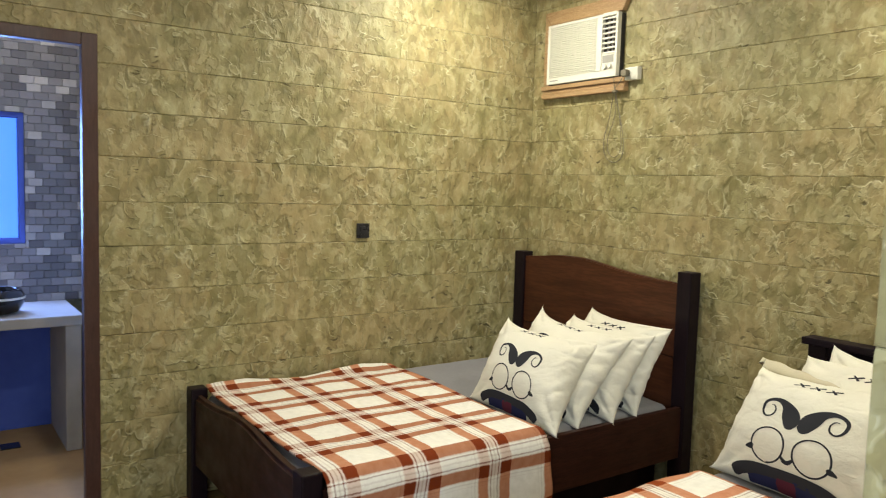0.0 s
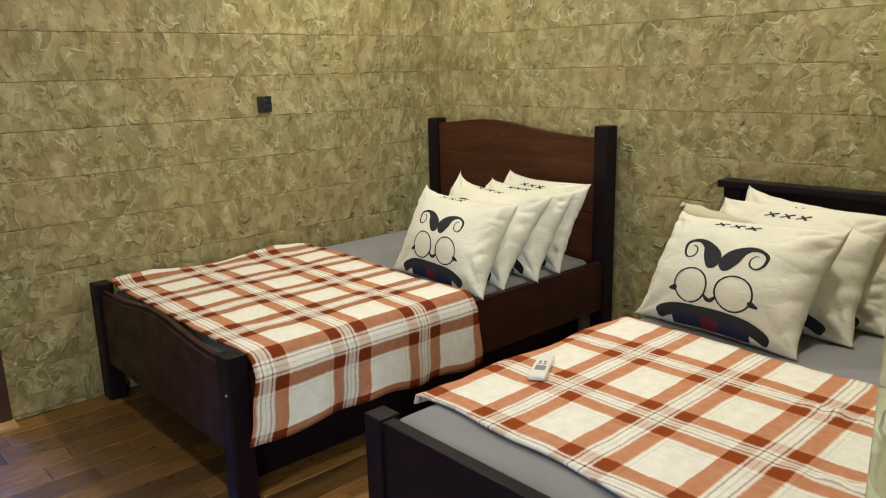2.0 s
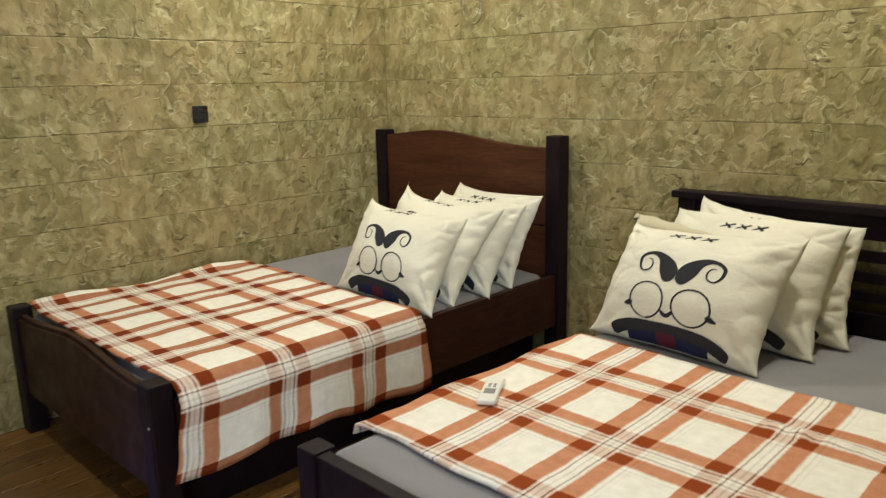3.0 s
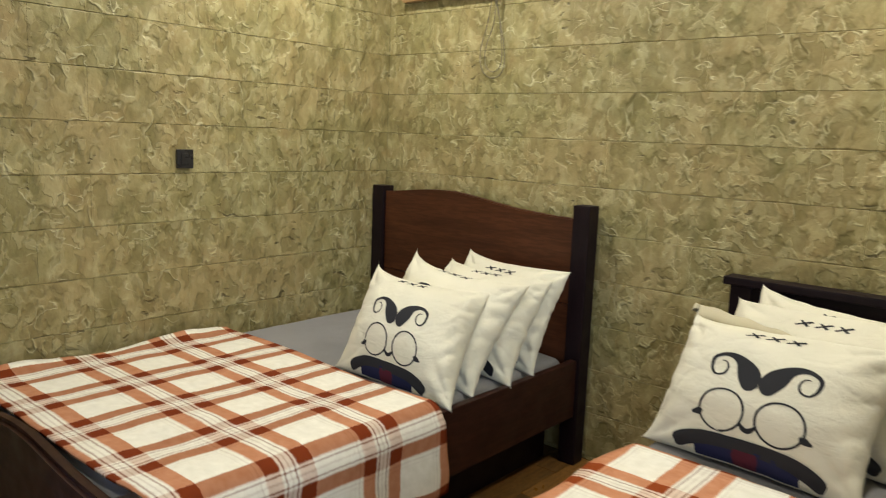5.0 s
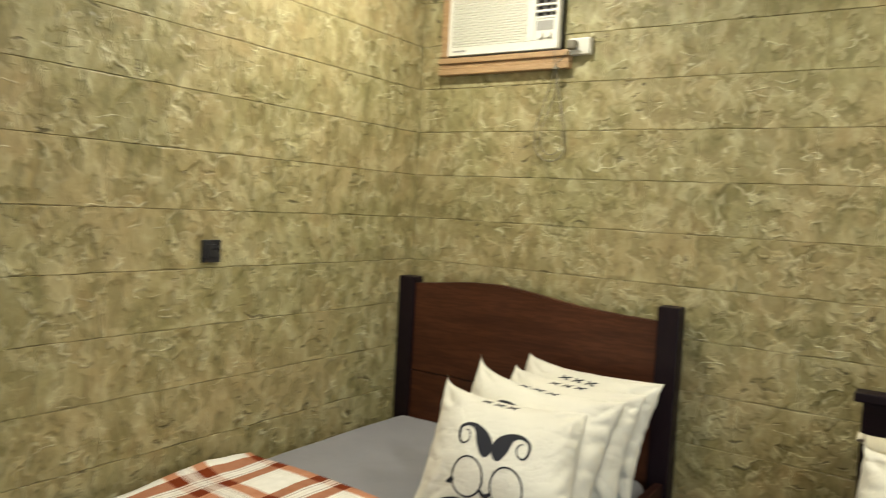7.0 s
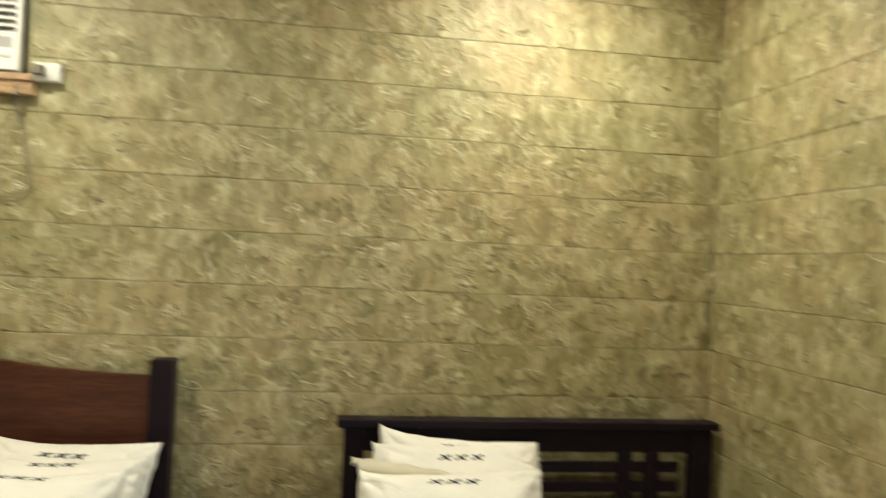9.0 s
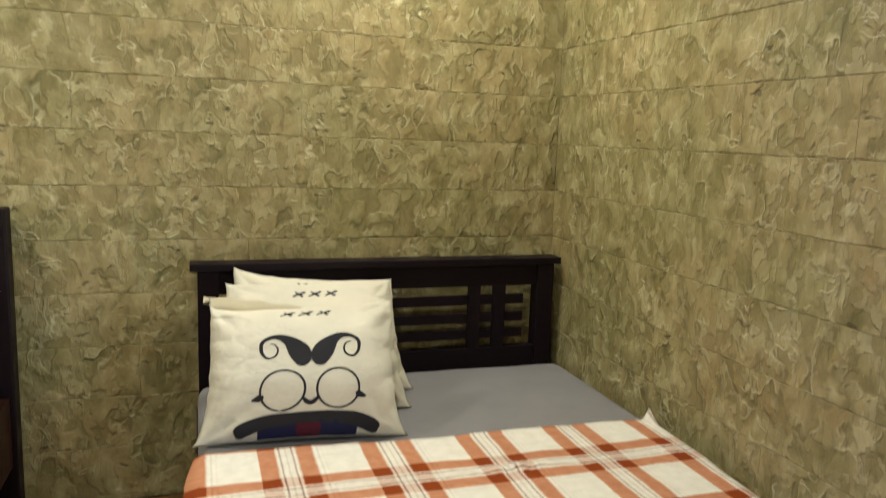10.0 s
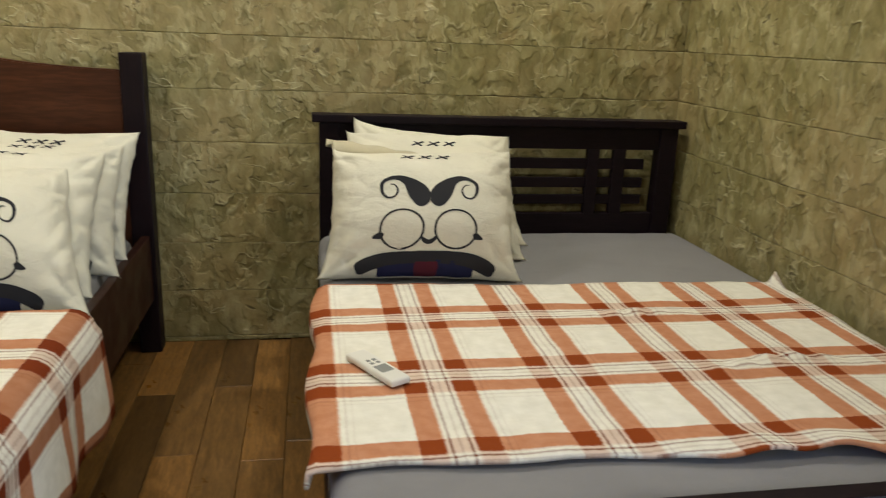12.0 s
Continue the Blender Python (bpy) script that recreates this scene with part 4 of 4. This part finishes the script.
def slab(w, h, depth, chamfer, material, key):
    """One block: straight ends, long edges a little uneven and worn, a chamfer round the face."""
    rough = key == "block"
    k = (round(w, 3), round(h, 3), key, MOULD.randrange(4) if rough else 0)
    if k not in SLABS:
        a, b, c = w / 2, h / 2, chamfer
        n = 4 if rough and w > 0.15 else 1
        outer, inner = [], []
        for sgn in (-1, 1):
            for i in range(n + 1):
                x = (-a + w * i / n) * -sgn
                wear = MOULD.random() ** 1.6 if rough else 0.0
                z = sgn * (b - 0.0008 * wear)
                outer.append((x, z))
                inner.append((max(-a + 0.0004, min(a - 0.0004, x)), z - sgn * (c * 0.5 + 0.0045 * wear * wear)))
        m = len(outer)
        v = [(x, 0, z) for x, z in outer] + [(x, c - depth, z) for x, z in outer] + [(x, -depth, z) for x, z in inner]
        f = [tuple(range(2 * m, 3 * m))[::-1]]
        for lo in (0, m):
            f += [(lo + i, lo + m + i, lo + m + (i + 1) % m, lo + (i + 1) % m) for i in range(m)]
        me = bpy.data.meshes.new(key)
        me.from_pydata(v, [], f)
        bm = bmesh.new()
        bm.from_mesh(me)
        bmesh.ops.recalc_face_normals(bm, faces=bm.faces)
        out = next(q for q in bm.faces if len(q.verts) == m and all(p.co.y < -depth + 1e-5 for p in q.verts))
        if out.normal.y > 0:
            bmesh.ops.reverse_faces(bm, faces=bm.faces)
        bm.to_mesh(me)
        bm.free()
        me.materials.append(material)
        SLABS[k] = me
    return SLABS[k]


def minus(rects, hole):
    out = []
    for a0, a1, z0, z1 in rects:
        h0, h1, y0, y1 = hole
        if h0 >= a1 or h1 <= a0 or y0 >= z1 or y1 <= z0:
            out.append((a0, a1, z0, z1))
            continue
        if a0 < h0:
            out.append((a0, h0, z0, z1))
        if a1 > h1:
            out.append((h1, a1, z0, z1))
        m0, m1 = max(a0, h0), min(a1, h1)
        if z0 < y0:
            out.append((m0, m1, z0, y0))
        if z1 > y1:
            out.append((m0, m1, y1, z1))
    return [r for r in out if r[1] - r[0] > 0.012 and r[3] - r[2] > 0.012]


def blocks(name, parent, turn, u0, u1, ztop, pitch, length, holes, material, depth, z_first=0.0, gap=(0.0003, 0.0003), shift=0.0, ragged=0.0, chamfer=0.0026):
    """Rows of blocks on a wall face. turn takes (along, out, up) to the world: along runs to the right as one faces the wall."""
    z, row = z_first, 0
    while z < ztop - 0.02:
        za, zb = max(z, 0.0), min(z + pitch, ztop)
        u = u0 - (length * 0.5 if row % 2 else 0.0) - shift
        while u < u1:
            ua, ub = max(u, u0), min(u + length, u1)
            u += length
            if ub - ua < 0.012:
                continue
            rects = [(ua, ub, za, zb)]
            for h in holes:
                rects = minus(rects, h)
            for a0, a1, b0, b1 in rects:
                w, h = a1 - a0 - gap[0], b1 - b0 - gap[1]
                o = new(name, slab(w, h, depth + ragged * random.random(), chamfer, material, name))
                o.matrix_world = turn @ Matrix.Translation(((a0 + a1) / 2, 0, (b0 + b1) / 2))
                o.parent = parent
        z += pitch
        row += 1


face_n = Matrix.Translation((0, SKIN, 0))
face_w = Matrix.Translation((XW - SKIN, 0, 0)) @ Matrix.Rotation(radians(90), 4, "Z")
face_e = Matrix.Translation((XE + SKIN, 0, 0)) @ Matrix.Rotation(radians(-90), 4, "Z")
face_s = Matrix.Translation((0, YSTUB + SKIN, 0))
face_t = Matrix.Translation((XSTUB + SKIN, 0, 0)) @ Matrix.Rotation(radians(-90), 4, "Z")
Z1 = 0.018
blocks("block", wall_north, face_n, XW, XE, CEIL, 0.1983, 0.40, [AC], STONE, SKIN, Z1 - 0.1983, shift=0.10)
blocks("block", wall_west, face_w, -4.2, -0.001, CEIL, 0.1983, 0.40, [(DOOR_S - 0.067, -2.491, 0, 2.119)], STONE, SKIN, Z1 - 0.1983, shift=0.17)
blocks("block", wall_east, face_e, 0.001, -YEND - 0.001, CEIL, 0.1983, 0.40, [], STONE, SKIN, Z1 - 0.1983, shift=0.05)
blocks("block", wall_passage, face_s, XSTUB + 0.0005, 4.2, CEIL, 0.1983, 0.40, [], STONE, SKIN, Z1 - 0.1983, shift=0.0)
blocks("block", wall_passage, face_t, 2.466, 2.5745, CEIL, 0.1983, 0.40, [], STONE, SKIN, Z1 - 0.1983, shift=0.0)
face_b = Matrix.Translation((BX - 0.008, 0, 0)) @ Matrix.Rotation(radians(90), 4, "Z")
blocks("mosaic_tile", wall_bath, face_b, -2.84, -2.31, 2.46, 0.046, 0.076, [(-3.35, -2.61, 1.104, 1.875), (-3.0, -2.0, 0.0, 0.757)], MOSAIC, 0.008, 0.757, (0.0014, 0.0014), 0.02, 0.006)

PLANKS = {}
x = XW
while x < 5.3:
    wdt = min(0.128, 5.3 - x)
    y = -4.2 - random.random() * 0.9
    yend = 0.0 if x < 3.44 else YSTUB + SKIN
    while y < yend:
        y2 = min(y + 0.92, yend)
        ya = max(y, -4.2)
        if y2 - ya > 0.03 and wdt > 0.02:
            k = (round(wdt, 3), round(y2 - ya, 2))
            if k not in PLANKS:
                a, b, c = wdt / 2 - 0.0008, (y2 - ya) / 2 - 0.0008, 0.0012
                v = [(-a, -b, -0.006), (a, -b, -0.006), (a, b, -0.006), (-a, b, -0.006), (-a, -b, -c), (a, -b, -c), (a, b, -c), (-a, b, -c), (-a + c, -b + c, 0), (a - c, -b + c, 0), (a - c, b - c, 0), (-a + c, b - c, 0)]
                f = [(8, 9, 10, 11)]
                for lo in (0, 4):
                    f += [(lo + i, lo + (i + 1) % 4, lo + 4 + (i + 1) % 4, lo + 4 + i) for i in range(4)]
                me = bpy.data.meshes.new("plank")
                me.from_pydata(v, [], f)
                me.materials.append(PLANK)
                PLANKS[k] = me
            o = new("plank", PLANKS[k])
            o.location = (x + wdt / 2, (ya + y2) / 2, 0)
            o.parent = floor
        y += 0.92
    x += 0.128
